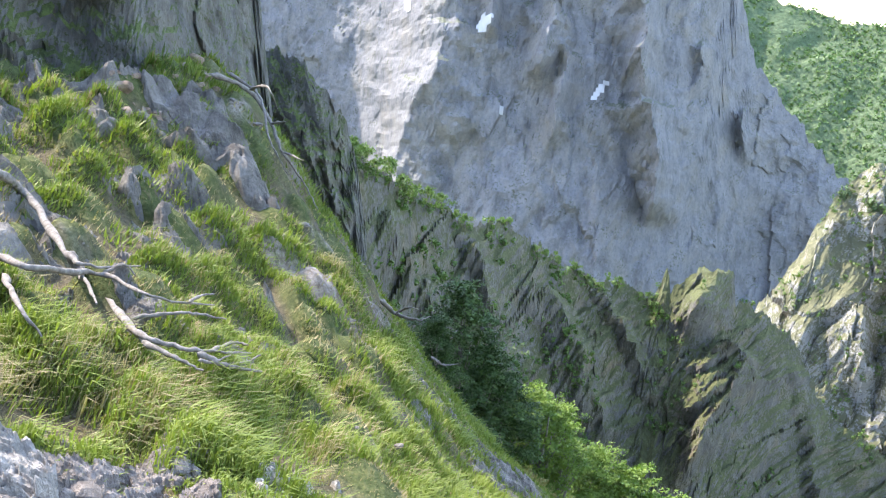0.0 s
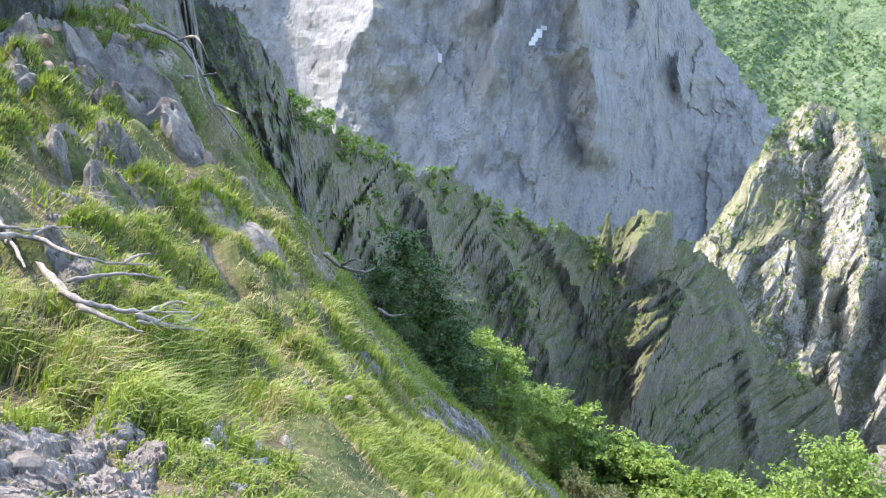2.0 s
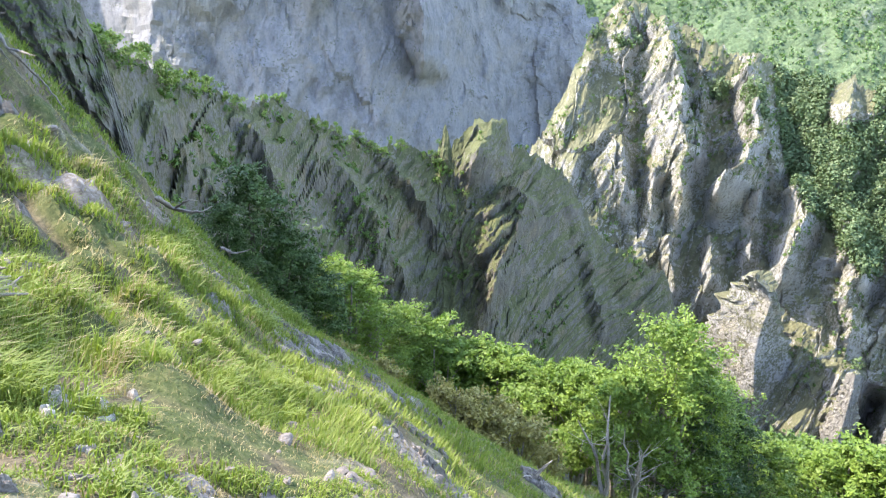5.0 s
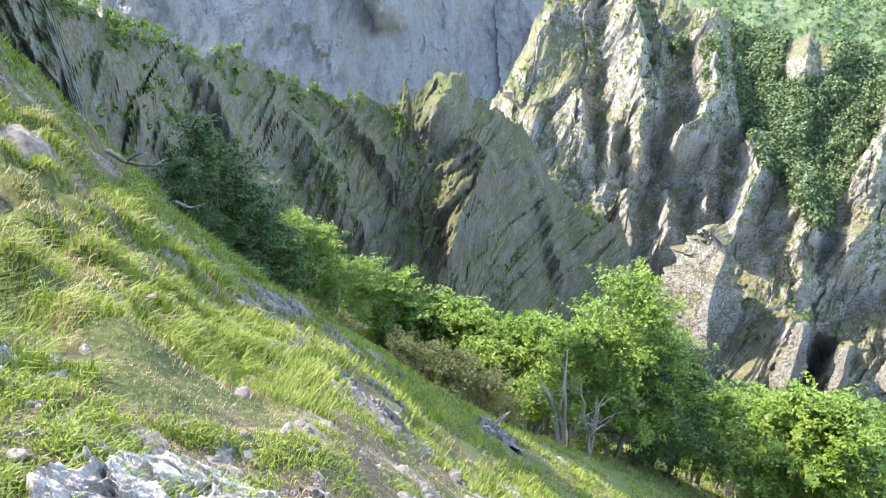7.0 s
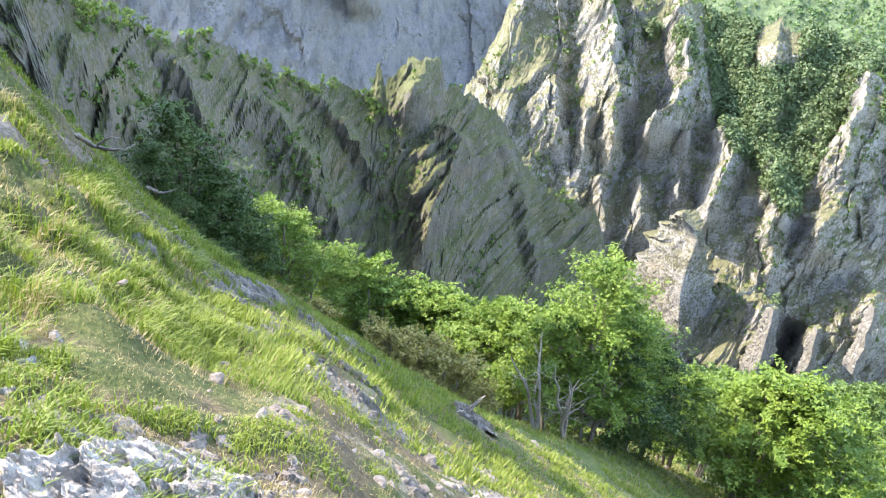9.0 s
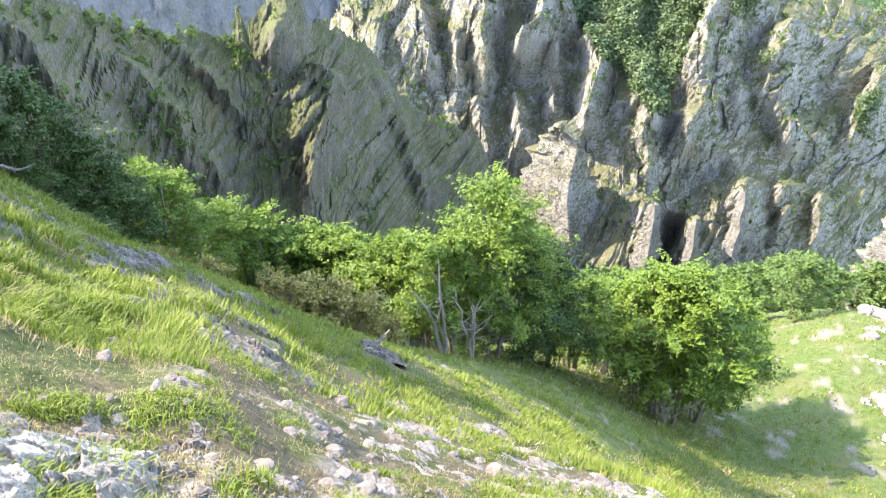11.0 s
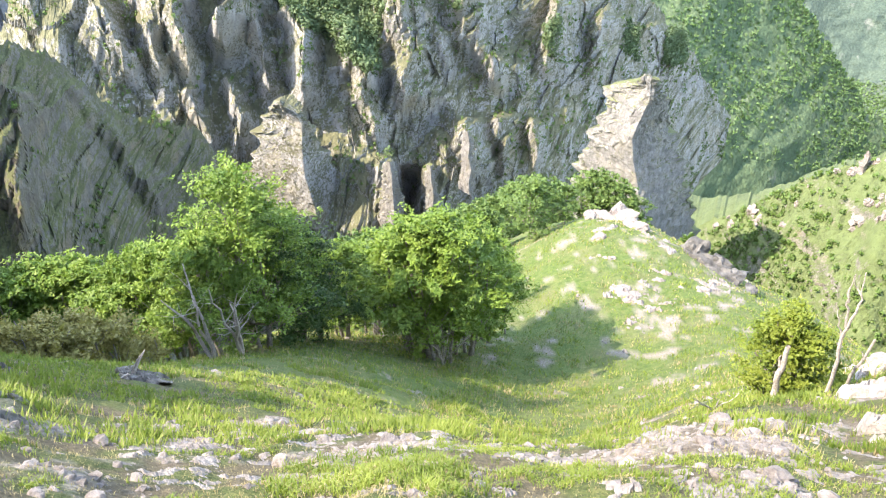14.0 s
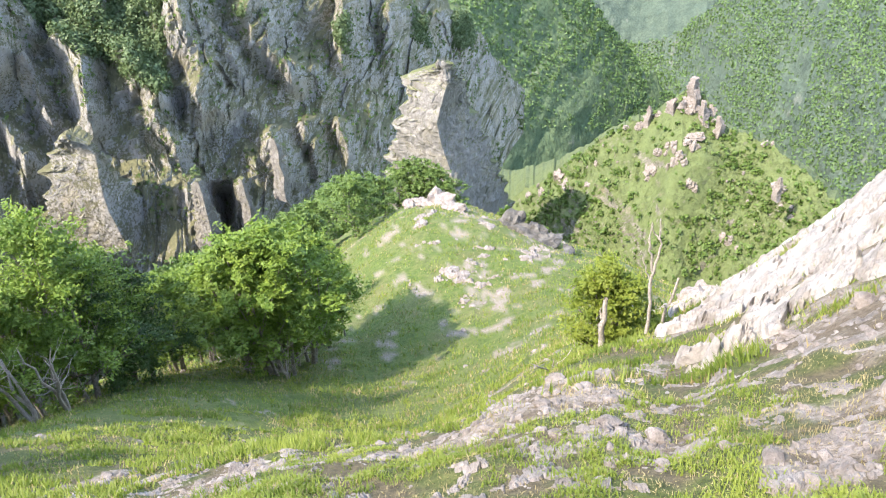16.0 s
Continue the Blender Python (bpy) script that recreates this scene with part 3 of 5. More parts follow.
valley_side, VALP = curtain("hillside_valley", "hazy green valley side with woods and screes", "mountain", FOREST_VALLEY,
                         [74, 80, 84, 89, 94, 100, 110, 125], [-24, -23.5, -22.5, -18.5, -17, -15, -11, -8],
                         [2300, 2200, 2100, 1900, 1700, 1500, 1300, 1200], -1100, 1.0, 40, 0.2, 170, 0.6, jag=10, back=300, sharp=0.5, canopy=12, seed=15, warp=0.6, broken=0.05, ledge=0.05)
valley_end, _ = curtain("hillside_end", "distant wooded slopes closing the valley, tinted blue-green for haze", "mountain", FOREST_VALLEY,
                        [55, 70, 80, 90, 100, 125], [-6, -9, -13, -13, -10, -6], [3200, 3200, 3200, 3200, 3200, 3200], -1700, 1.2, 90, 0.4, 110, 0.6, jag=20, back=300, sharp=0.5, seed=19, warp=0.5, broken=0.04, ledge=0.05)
opposite, OPP = curtain("cliff_opposite", "ribbed limestone mountainside with grassy ledges and woods", "cliff", CLIFF_OPP,
                        [20.5, 23.5, 25.2, 26.4, 27.3, 28.7, 32.5, 36.5, 37.3, 39, 45, 50, 56, 62, 66, 70, 74], [-24, -19, -15.5, -12.8, -10.6, -9.3, -10.3, -12.0, -11.8, -13.0, -13, -14, -15.5, -17, -19, -22, -27],
                        [300, 305, 312, 320, 330, 340, 345, 340, 340, 340, 340, 345, 355, 380, 410, 450, 500], -270, 0.85, 6, 0.085, 290, 0.4, jag=3, seed=27, slant=0.1, sharp=0.66, warp=0.7, broken=0.6, ledge=0.12,
                        ribs=[(15, 1.0, [(29.2, -9.6, 1.4), (29.6, -12.5, 1.2)]), (22, 1.2, [(31.6, -10.6, 2.2), (32.4, -14, 2.2), (33.7, -19, 2.6), (34.6, -23, 1.6)]), (9, 0.7, [(34.6, -14.5, 0.9), (35.2, -18, 1.0), (35.4, -20.5, 0.8)]),
                              (26, 2.6, [(37.1, -12.2, 0.9), (37.9, -15.5, 1.3), (38.4, -18.4, 1.8), (37.9, -20.5, 1.4), (37.0, -22, 0.8)]), (15, 0.9, [(29.9, -18.7, 2.0), (30.4, -22.8, 2.2)]), (10, 0.8, [(32.0, -21, 1.2), (32.6, -24, 1.0)]),
                              (16, 2.0, [(41.8, -20.6, 1.2), (42.4, -23, 1.6), (41.9, -26.2, 1.2)]), (14, 1.4, [(39.6, -21.6, 0.9), (39.9, -25, 1.1)]), (16, 2.2, [(45.8, -22.2, 0.8), (46.2, -25, 1.2), (47.0, -28.4, 1.4)]),
                              (24, 3.0, [(49.4, -14.8, 0.9), (49.9, -17.9, 1.1), (49.6, -20, 1.0), (50.2, -23.5, 1.6), (49.4, -27, 1.6)]), (15, 0.8, [(43.6, -13.4, 1.4), (43.9, -15.6, 1.4)]), (10, 1.0, [(51.6, -21.5, 0.8), (52.6, -24.6, 0.8)]),
                              (22, 3.0, [(55.2, -18.6, 2.2), (55.0, -22.9, 1.8), (56.6, -25.2, 1.4)]), (16, 2.4, [(60.4, -20.2, 1.0), (60.2, -24, 1.0)]), (16, 1.5, [(36.3, -24.2, 0.6), (37.0, -27.6, 0.8)]), (12, 1.2, [(33.8, -25, 0.8), (34.6, -28, 0.8)]),
                              (16, 2.0, [(54.5, -28.2, 1.4), (55.2, -31.4, 1.2)]), (10, 1.8, [(57.0, -28.0, 0.6), (57.4, -31, 0.7)]), (9, 1.4, [(59.2, -28.2, 0.6), (59.6, -30.6, 0.6)]), (14, 1.2, [(47.9, -30.6, 1.6), (48.4, -34.5, 1.8)]),
                              (13, 1.0, [(51.1, -31.2, 0.7), (51.6, -34.5, 0.8)]), (14, 2.0, [(64.2, -21, 1.2), (64.6, -25, 1.2)]), (18, 2.2, [(68.4, -21.6, 1.6), (69.6, -24.2, 1.2)]), (-24, 0.9, [(49.7, -31.3, 0.8), (49.6, -33.6, 0.8)])])
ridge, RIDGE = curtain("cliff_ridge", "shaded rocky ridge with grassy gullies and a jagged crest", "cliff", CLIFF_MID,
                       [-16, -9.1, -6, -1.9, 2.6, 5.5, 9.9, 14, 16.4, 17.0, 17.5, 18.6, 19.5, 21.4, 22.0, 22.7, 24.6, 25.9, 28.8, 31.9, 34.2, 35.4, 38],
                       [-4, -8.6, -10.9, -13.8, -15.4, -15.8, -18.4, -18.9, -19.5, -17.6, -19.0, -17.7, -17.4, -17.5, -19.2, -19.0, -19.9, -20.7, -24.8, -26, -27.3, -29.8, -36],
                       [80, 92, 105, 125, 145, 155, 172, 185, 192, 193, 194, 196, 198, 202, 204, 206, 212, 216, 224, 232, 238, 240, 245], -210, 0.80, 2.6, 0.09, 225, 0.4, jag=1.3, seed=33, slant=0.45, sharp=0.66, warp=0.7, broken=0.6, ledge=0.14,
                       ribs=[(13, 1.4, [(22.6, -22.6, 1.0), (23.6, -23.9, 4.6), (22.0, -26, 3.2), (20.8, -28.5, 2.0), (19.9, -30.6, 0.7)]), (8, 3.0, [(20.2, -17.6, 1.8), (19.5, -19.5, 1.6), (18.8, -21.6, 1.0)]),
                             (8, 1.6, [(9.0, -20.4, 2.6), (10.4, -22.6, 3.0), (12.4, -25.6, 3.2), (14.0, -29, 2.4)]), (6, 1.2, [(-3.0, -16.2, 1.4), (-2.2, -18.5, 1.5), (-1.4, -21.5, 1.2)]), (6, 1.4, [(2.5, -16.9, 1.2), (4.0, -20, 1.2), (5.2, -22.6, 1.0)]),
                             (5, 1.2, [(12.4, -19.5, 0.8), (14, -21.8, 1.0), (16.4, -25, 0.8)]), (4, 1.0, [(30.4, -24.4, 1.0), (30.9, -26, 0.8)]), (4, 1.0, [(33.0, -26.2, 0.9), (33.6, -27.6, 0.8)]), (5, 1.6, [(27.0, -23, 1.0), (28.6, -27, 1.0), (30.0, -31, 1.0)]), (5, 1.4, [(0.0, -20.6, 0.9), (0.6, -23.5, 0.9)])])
# unseen upper crest, sized to cast the near part of the meadow shadow
crag, CRAGP = curtain("rock_crag", "steep grey limestone crag with an unseen top shaped to shade the meadow", "rock", CRAG_NEAR,
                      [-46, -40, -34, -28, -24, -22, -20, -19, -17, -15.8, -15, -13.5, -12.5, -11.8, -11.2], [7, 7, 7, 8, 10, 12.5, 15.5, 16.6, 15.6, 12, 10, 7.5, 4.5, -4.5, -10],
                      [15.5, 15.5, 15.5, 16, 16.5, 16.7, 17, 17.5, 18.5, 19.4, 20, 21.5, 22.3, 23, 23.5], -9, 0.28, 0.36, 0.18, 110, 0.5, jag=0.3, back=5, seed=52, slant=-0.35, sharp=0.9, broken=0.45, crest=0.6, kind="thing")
# only the low steps show; the tall wall is added to shade the meadow
crag_b, _ = curtain("rock_crag", "low grey limestone steps beyond the crag, below an unseen wall added for shade", "rock", CRAG_NEAR,
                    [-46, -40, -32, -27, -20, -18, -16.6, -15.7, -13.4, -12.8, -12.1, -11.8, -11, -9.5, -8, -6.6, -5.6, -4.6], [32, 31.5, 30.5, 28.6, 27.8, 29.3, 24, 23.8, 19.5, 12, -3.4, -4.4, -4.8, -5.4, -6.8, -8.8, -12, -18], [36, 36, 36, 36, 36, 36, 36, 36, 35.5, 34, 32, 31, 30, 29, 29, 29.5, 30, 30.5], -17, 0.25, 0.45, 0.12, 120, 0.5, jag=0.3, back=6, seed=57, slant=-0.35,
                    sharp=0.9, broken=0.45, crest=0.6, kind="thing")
for ob in (crag, crag_b):
    tagged(ob, group="crags above the slope")
hill, HILLP = curtain("grassy_hill", "steep grassy hill topped by white limestone rocks", "hill", HILL,
                      [62, 71, 75.6, 79, 81.5, 84, 85.9, 87.2, 88.3, 91, 93.9, 97.3, 103, 112], [-39, -35.0, -32.5, -30.3, -28.6, -27.6, -25.6, -26.2, -27.3, -28.2, -29, -31, -35, -41],
                      [215, 190, 185, 180, 178, 176, 174, 173, 172, 170, 166, 160, 150, 140], -150, 0.9, 4, 0.15, 130, 0.7, jag=0.8, seed=41, back=80, sharp=0.5, crest=0.7, warp=0.6, broken=0.1, ledge=0.1, canopy=1.0)


# ---- plants ----
def leaf_tris(c, size, up=0.55, seed=0, width=0.55, out=None):
    """Pointed leaves at the places c (k, 3): mostly flat, or facing along out where it is given. Returns verts, triangles."""
    rng = np.random.default_rng(seed)
    k = len(c)
    nrm = rng.normal(size=(k, 3)) * (1 - up)
    nrm = nrm + (out * up if out is not None else np.array([0, 0, up]))
    nrm /= np.linalg.norm(nrm, axis=1, keepdims=True)
    a = rng.normal(size=(k, 3))
    a -= nrm * (a * nrm).sum(1, keepdims=True)
    a /= np.linalg.norm(a, axis=1, keepdims=True)
    b = np.cross(nrm, a)
    s = (size * rng.uniform(0.6, 1.35, k))[:, None]
    v = np.stack([c - a * s * 0.8 - b * s * width, c - a * s * 0.8 + b * s * width, c + a * s * 1.2], 1)
    return v.reshape(-1, 3), np.arange(k * 3).reshape(-1, 3)


def crown_points(rng, h, spread, limbs, fans, leaves, foot=0.2, peak=0.35, flat=0.16, size=0.09):
    """Leaf places of a crown: limbs of uneven length, each with flat drooping fans of leaves and gaps between the tiers."""
    pts, tips, facing = [], [], []
    for i in range(limbs):
        t = foot + (1.0 - foot) * (i + rng.random()) / limbs
        env = spread * (np.clip((t - foot * 0.6) / peak, 0.12, 1) ** 0.6) * (np.clip((1.05 - t) / (1 - peak * 0.6), 0.04, 1) ** 0.8)
        env *= rng.uniform(0.45, 1.25)
        ang = i * 2.399 + rng.normal() * 0.5
        rise = rng.uniform(0.0, 0.5)
        end = np.array([env * np.cos(ang), env * np.sin(ang), t * h + rise * env])
        tips.append(end)
        for j in range(fans):
            turn = ang + rng.normal() * 0.55
            out = np.array([np.cos(turn), np.sin(turn), 0])
            side = np.array([-np.sin(turn), np.cos(turn), 0])
            s = 0.35 + 0.7 * rng.random() ** 0.7
            c = end * np.array([s, s, 1]) + side * rng.normal() * env * 0.22 * (1.2 - s * 0.5) + np.array([0, 0, rng.normal() * 0.02 * h - 0.16 * env * (1 - s)])
            sz = size * h * rng.uniform(0.4, 1.15)
            rad, th = np.sqrt(rng.random(leaves)) * sz * 0.75, rng.random(leaves) * 6.283
            along = rad * np.cos(th)
            q = out * (along * 1.75)[:, None] + side * (rad * np.sin(th) * 0.62 * (1 - 0.35 * along / sz))[:, None] + np.array([0, 0, 1]) * (rng.normal(size=leaves) * sz * flat)[:, None]
            pitch = rng.uniform(-0.35, 0.3)
            q[:, 2] += pitch * (q @ out) - 0.22 * rad ** 2 / sz
            tilt = np.array([0, 0, 1.0]) - pitch * out + rng.normal(size=3) * 0.3
            pts.append(c + q)
            facing.append(np.repeat((tilt / np.linalg.norm(tilt))[None], leaves, 0))
    P, F = np.concatenate(pts), np.concatenate(facing)
    keep = P[:, 2] > foot * h * (0.7 + 0.7 * vnoise(P[:, 0] * 0.8, P[:, 1] * 0.8, 0.5, 4))
    return P[keep], np.array(tips), F[keep]


def stem_pieces(rng, h, lean, thick, tips, limbs=14, crook=0.12, base=(0, 0), reach=0.55):
    """A crooked stem and limbs that run out to some of the sprays."""
    n = 8
    t = np.linspace(0, 1, n)
    p = np.stack([base[0] + lean[0] * h * t, base[1] + lean[1] * h * t, h * 0.92 * t - 0.3 * (1 - t)], -1)
    p[1:, :2] += np.cumsum(rng.normal(size=(n - 1, 2)) * crook * h / n, axis=0) * 0.6
    out = [tube(p, thick * (1 - 0.85 * t) + 0.012, 8)]
    for tip in (tips[rng.permutation(len(tips))[:limbs]] if len(tips) else []):
        s = np.clip((tip[2] / h) * reach, 0.12, 0.85)
        a = np.array([np.interp(s, t, p[:, j]) for j in range(3)])
        m = (a + tip) / 2 + np.array([0, 0, -0.05 * h])
        w = np.linspace(0, 1, 5)[:, None]
        q = a * (1 - w) ** 2 + 2 * m * w * (1 - w) + tip * w ** 2
        out.append(tube(q, np.linspace(thick * 0.32, 0.008, 5), 5))
    return out


KINDS = {}


def make_tree(kind, m, h):
    spec = dict(
        beech=dict(name="beech_tree", spread=0.44, limbs=46, fans=5, leaves=82, leaf=0.075, mat=LEAF_BEECH, foot=0.2, stems=4, thick=0.15, label="leafy green beech tree with several pale stems on a meadow edge"),
        round=dict(name="beech_tree", spread=0.52, limbs=40, fans=5, leaves=80, leaf=0.072, mat=LEAF_BEECH, foot=0.32, stems=4, thick=0.10, label="spreading fresh-green beech with bare lower stems"),
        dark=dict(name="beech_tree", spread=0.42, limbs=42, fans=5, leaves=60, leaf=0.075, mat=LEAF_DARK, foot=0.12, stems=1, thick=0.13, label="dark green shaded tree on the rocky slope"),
        wood=dict(name="woodland_tree", spread=0.5, limbs=30, fans=4, leaves=26, leaf=0.15, mat=LEAF_WOOD, foot=0.15, stems=1, thick=0.13, label="green broadleaf tree in a dense wood on the spur"),
        slim=dict(name="young_tree", spread=0.26, limbs=22, fans=5, leaves=24, leaf=0.06, mat=LEAF_BEECH, foot=0.36, stems=1, thick=0.05, label="slender young tree with a bare pale stem in the meadow"),
        yellow=dict(name="young_tree", spread=0.5, limbs=40, fans=8, leaves=26, leaf=0.045, mat=LEAF_YELLOW, foot=0.06, stems=1, thick=0.1, label="bushy yellow-green young beech beside a dead stump"),
        olive=dict(name="shrub", spread=0.95, limbs=26, fans=8, leaves=26, leaf=0.05, mat=LEAF_OLIVE, foot=0.15, stems=3, thick=0.035, label="low olive-brown mountain shrub"),
        thicket=dict(name="bush", spread=0.6, limbs=12, fans=3, leaves=18, leaf=0.2, mat=LEAF_WOOD, foot=0.1, stems=1, thick=0.06, label="small green bush below the limestone tower"),
        bush=dict(name="bush", spread=0.7, limbs=14, fans=5, leaves=12, leaf=0.2, mat=LEAF_WOOD, foot=0.1, stems=1, thick=0.05, label="small green bush on the rocky ridge"),
    )[kind]
    rng = np.random.default_rng(len(KINDS) * 7 + 3)
    root = empty(spec["name"], m)
    low = kind in ("olive", "bush", "thicket")
    pts, tips, facing = crown_points(rng, h, spec["spread"] * h, spec["limbs"], spec["fans"], spec["leaves"], spec["foot"],
                             flat=0.4 if low else 0.05, size=0.16 if low else 0.115)
    v, f = leaf_tris(pts, spec["leaf"], 0.5 if low else 0.66, len(KINDS), out=facing)
    for i in range(max(1, spec["stems"])):
        k = spec["stems"]
        ang = i * 2.4 + 0.4
        lean = (0.10 * math.cos(ang), 0.10 * math.sin(ang)) if k > 1 else (0.02, 0.01)
        b = (0.35 * math.cos(ang), 0.35 * math.sin(ang)) if k > 1 else (0, 0)
        sv, sf = join(stem_pieces(rng, h * (1 if i == 0 else rng.uniform(0.6, 0.85)), lean, spec["thick"] * (1 if i == 0 else 0.6), tips, 14 if i == 0 else 6, base=b))
        part("trunk" if i == 0 else "stem", mesh_from("trunk", sv, sf, BARK), root)
    part("crown", mesh_from("crown", v, f, spec["mat"], False), root)
    return tagged(root, spec["label"], "shrub" if low else "tree", dict(
        beech="beeches above the gorge", round="beeches above the gorge", dark="trees on the rocky slope", wood="trees of the wood", slim="young trees",
        yellow="young trees", olive="shrubs", thicket="bushes of the spur", bush="bushes on the ridge")[kind])


def plant_at(kind, p, h, turn):
    m = Matrix.Translation(p) @ pose(0, 0, 0, 0, 0, turn)
    if kind not in KINDS:
        KINDS[kind] = (make_tree(kind, m, h), h)
        return KINDS[kind][0]
    proto, h0 = KINDS[kind]
    return copy_thing(proto, m @ Matrix.Scale(h / h0, 4))


def plant(kind, az, r, h, turn=0.0):
    return plant_at(kind, at(az, r, -0.05), h, turn)


for kind, az, r, h in [
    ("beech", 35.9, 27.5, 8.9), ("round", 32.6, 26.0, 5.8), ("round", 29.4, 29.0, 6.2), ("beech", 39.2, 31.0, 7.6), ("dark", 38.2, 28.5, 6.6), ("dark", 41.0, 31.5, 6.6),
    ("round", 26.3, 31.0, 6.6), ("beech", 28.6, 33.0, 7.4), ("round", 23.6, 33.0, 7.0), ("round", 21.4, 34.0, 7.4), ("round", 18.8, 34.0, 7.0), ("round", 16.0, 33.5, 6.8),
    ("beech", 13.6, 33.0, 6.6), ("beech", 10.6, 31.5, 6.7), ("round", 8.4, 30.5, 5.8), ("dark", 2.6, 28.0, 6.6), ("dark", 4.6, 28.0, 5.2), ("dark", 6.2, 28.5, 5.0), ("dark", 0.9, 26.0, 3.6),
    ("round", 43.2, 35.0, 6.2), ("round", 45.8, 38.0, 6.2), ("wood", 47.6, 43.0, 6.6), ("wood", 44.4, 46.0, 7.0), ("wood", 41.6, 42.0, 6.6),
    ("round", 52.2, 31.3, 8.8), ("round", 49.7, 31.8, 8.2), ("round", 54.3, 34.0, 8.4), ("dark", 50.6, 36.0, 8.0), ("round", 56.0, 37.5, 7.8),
    ("slim", 58.2, 39.0, 6.2), ("slim", 58.9, 46.0, 3.6), ("yellow", 82.5, 13.5, 2.25), ("yellow", 83.8, 13.8, 1.75),
    ("wood", 61.2, 76.0, 6.0), ("wood", 62.7, 77.0, 5.0), ("wood", 64.9, 119.0, 11.5), ("wood", 63.9, 118.0, 9.0), ("wood", 65.9, 118.0, 11.0), ("wood", 66.9, 117.0, 10.5), ("wood", 67.9, 116.0, 8.5), ("wood", 68.6, 116.0, 6.0), ("wood", 70.4, 128.0, 5.0), ("wood", 71.6, 140.0, 6.0), ("wood", 72.8, 136.0, 5.0), ("wood", 74.0, 146.0, 6.0), ("wood", 73.4, 150.0, 6.0), ("wood", 70.0, 148.0, 7.0),
]:
    plant(kind, az, r, h, (az * 37 + r * 11) % 360)
rng = np.random.default_rng(8)
for i in range(64):
    az = 44 + 17.5 * rng.random()
    r = 58 + 80 * rng.random() ** 0.8 * smooth(az, 43, 52)
    plant("wood", az, float(r), float(rng.uniform(6.5, 9.5)), float(rng.uniform(0, 360)))
for i in range(34):
    az, r = 66 + 13 * rng.random(), 72 + 75 * rng.random()
    plant("thicket", float(az), float(r), float(rng.uniform(1.6, 3.4)), float(rng.uniform(0, 360)))
for i, (az, r, h) in enumerate([(17.4, 21.5, 1.5), (19.4, 22.0, 1.9), (21.8, 22.4, 2.0), (24.0, 23.0, 1.7), (26.4, 23.6, 1.3), (8.6, 25.0, 1.2), (12.0, 24.0, 1.3)]):
    plant("olive", az, r, h, i * 77.0)


def on_sheet(P, want, seed, count):
    """Places on a mountain side: rows of (index along, index down) where want (a mask) holds."""
    r = np.random.default_rng(seed)
    idx = np.argwhere(want)
    pick = idx[r.permutation(len(idx))[:count]]
    return P[pick[:, 0], pick[:, 1]] + r.normal(size=(len(pick), 3)) * 0.4


def bearing_height(P):
    return np.degrees(np.arctan2(P[..., 0], P[..., 1])), np.degrees(np.arctan2(P[..., 2], np.hypot(P[..., 0], P[..., 1])))


def ball(sub):
    bm = bmesh.new()
    bmesh.ops.create_icosphere(bm, subdivisions=sub, radius=1.0)
    v = np.array([p.co[:] for p in bm.verts])
    f = np.array([[p.index for p in q.verts] for q in bm.faces])
    bm.free()
    return v, f


BALL1, BALL2, BALL3 = ball(1), ball(2), ball(3)


def clumps(places, size, seed, leafy=0, leaf=0.6, tall=1.0):
    """Far crowns: rough lumps, or tufts of big leaf sprays where leafy is their number."""
    r = np.random.default_rng(seed)
    k = len(places)
    s = size * r.uniform(0.55, 1.35, k)
    if leafy:
        q = r.normal(size=(k, leafy, 3))
        q /= np.linalg.norm(q, axis=2, keepdims=True)
        q *= r.uniform(0.55, 1.0, (k, leafy, 1)) * s[:, None, None] * np.array([1, 1, tall])
        pts = (places[:, None] + q + np.array([0, 0, 1]) * s[:, None, None] * 0.5 * tall).reshape(-1, 3)
        away = (q / np.linalg.norm(q, axis=2, keepdims=True)).reshape(-1, 3)
        return leaf_tris(pts, leaf, 0.75, seed, 0.75, away)
    bv, bf = BALL2 if k < 1500 else BALL1
    n = 1 + 0.35 * r.normal(size=(k, len(bv), 1)).clip(-1.6, 1.6)
    v = places[:, None] + bv[None] * n * s[:, None, None] * np.array([1, 1, tall]) + np.array([0, 0, 1]) * s[:, None, None] * 0.3
    f = bf[None] + (np.arange(k) * len(bv))[:, None, None]
    return v.reshape(-1, 3), f.reshape(-1, 3)


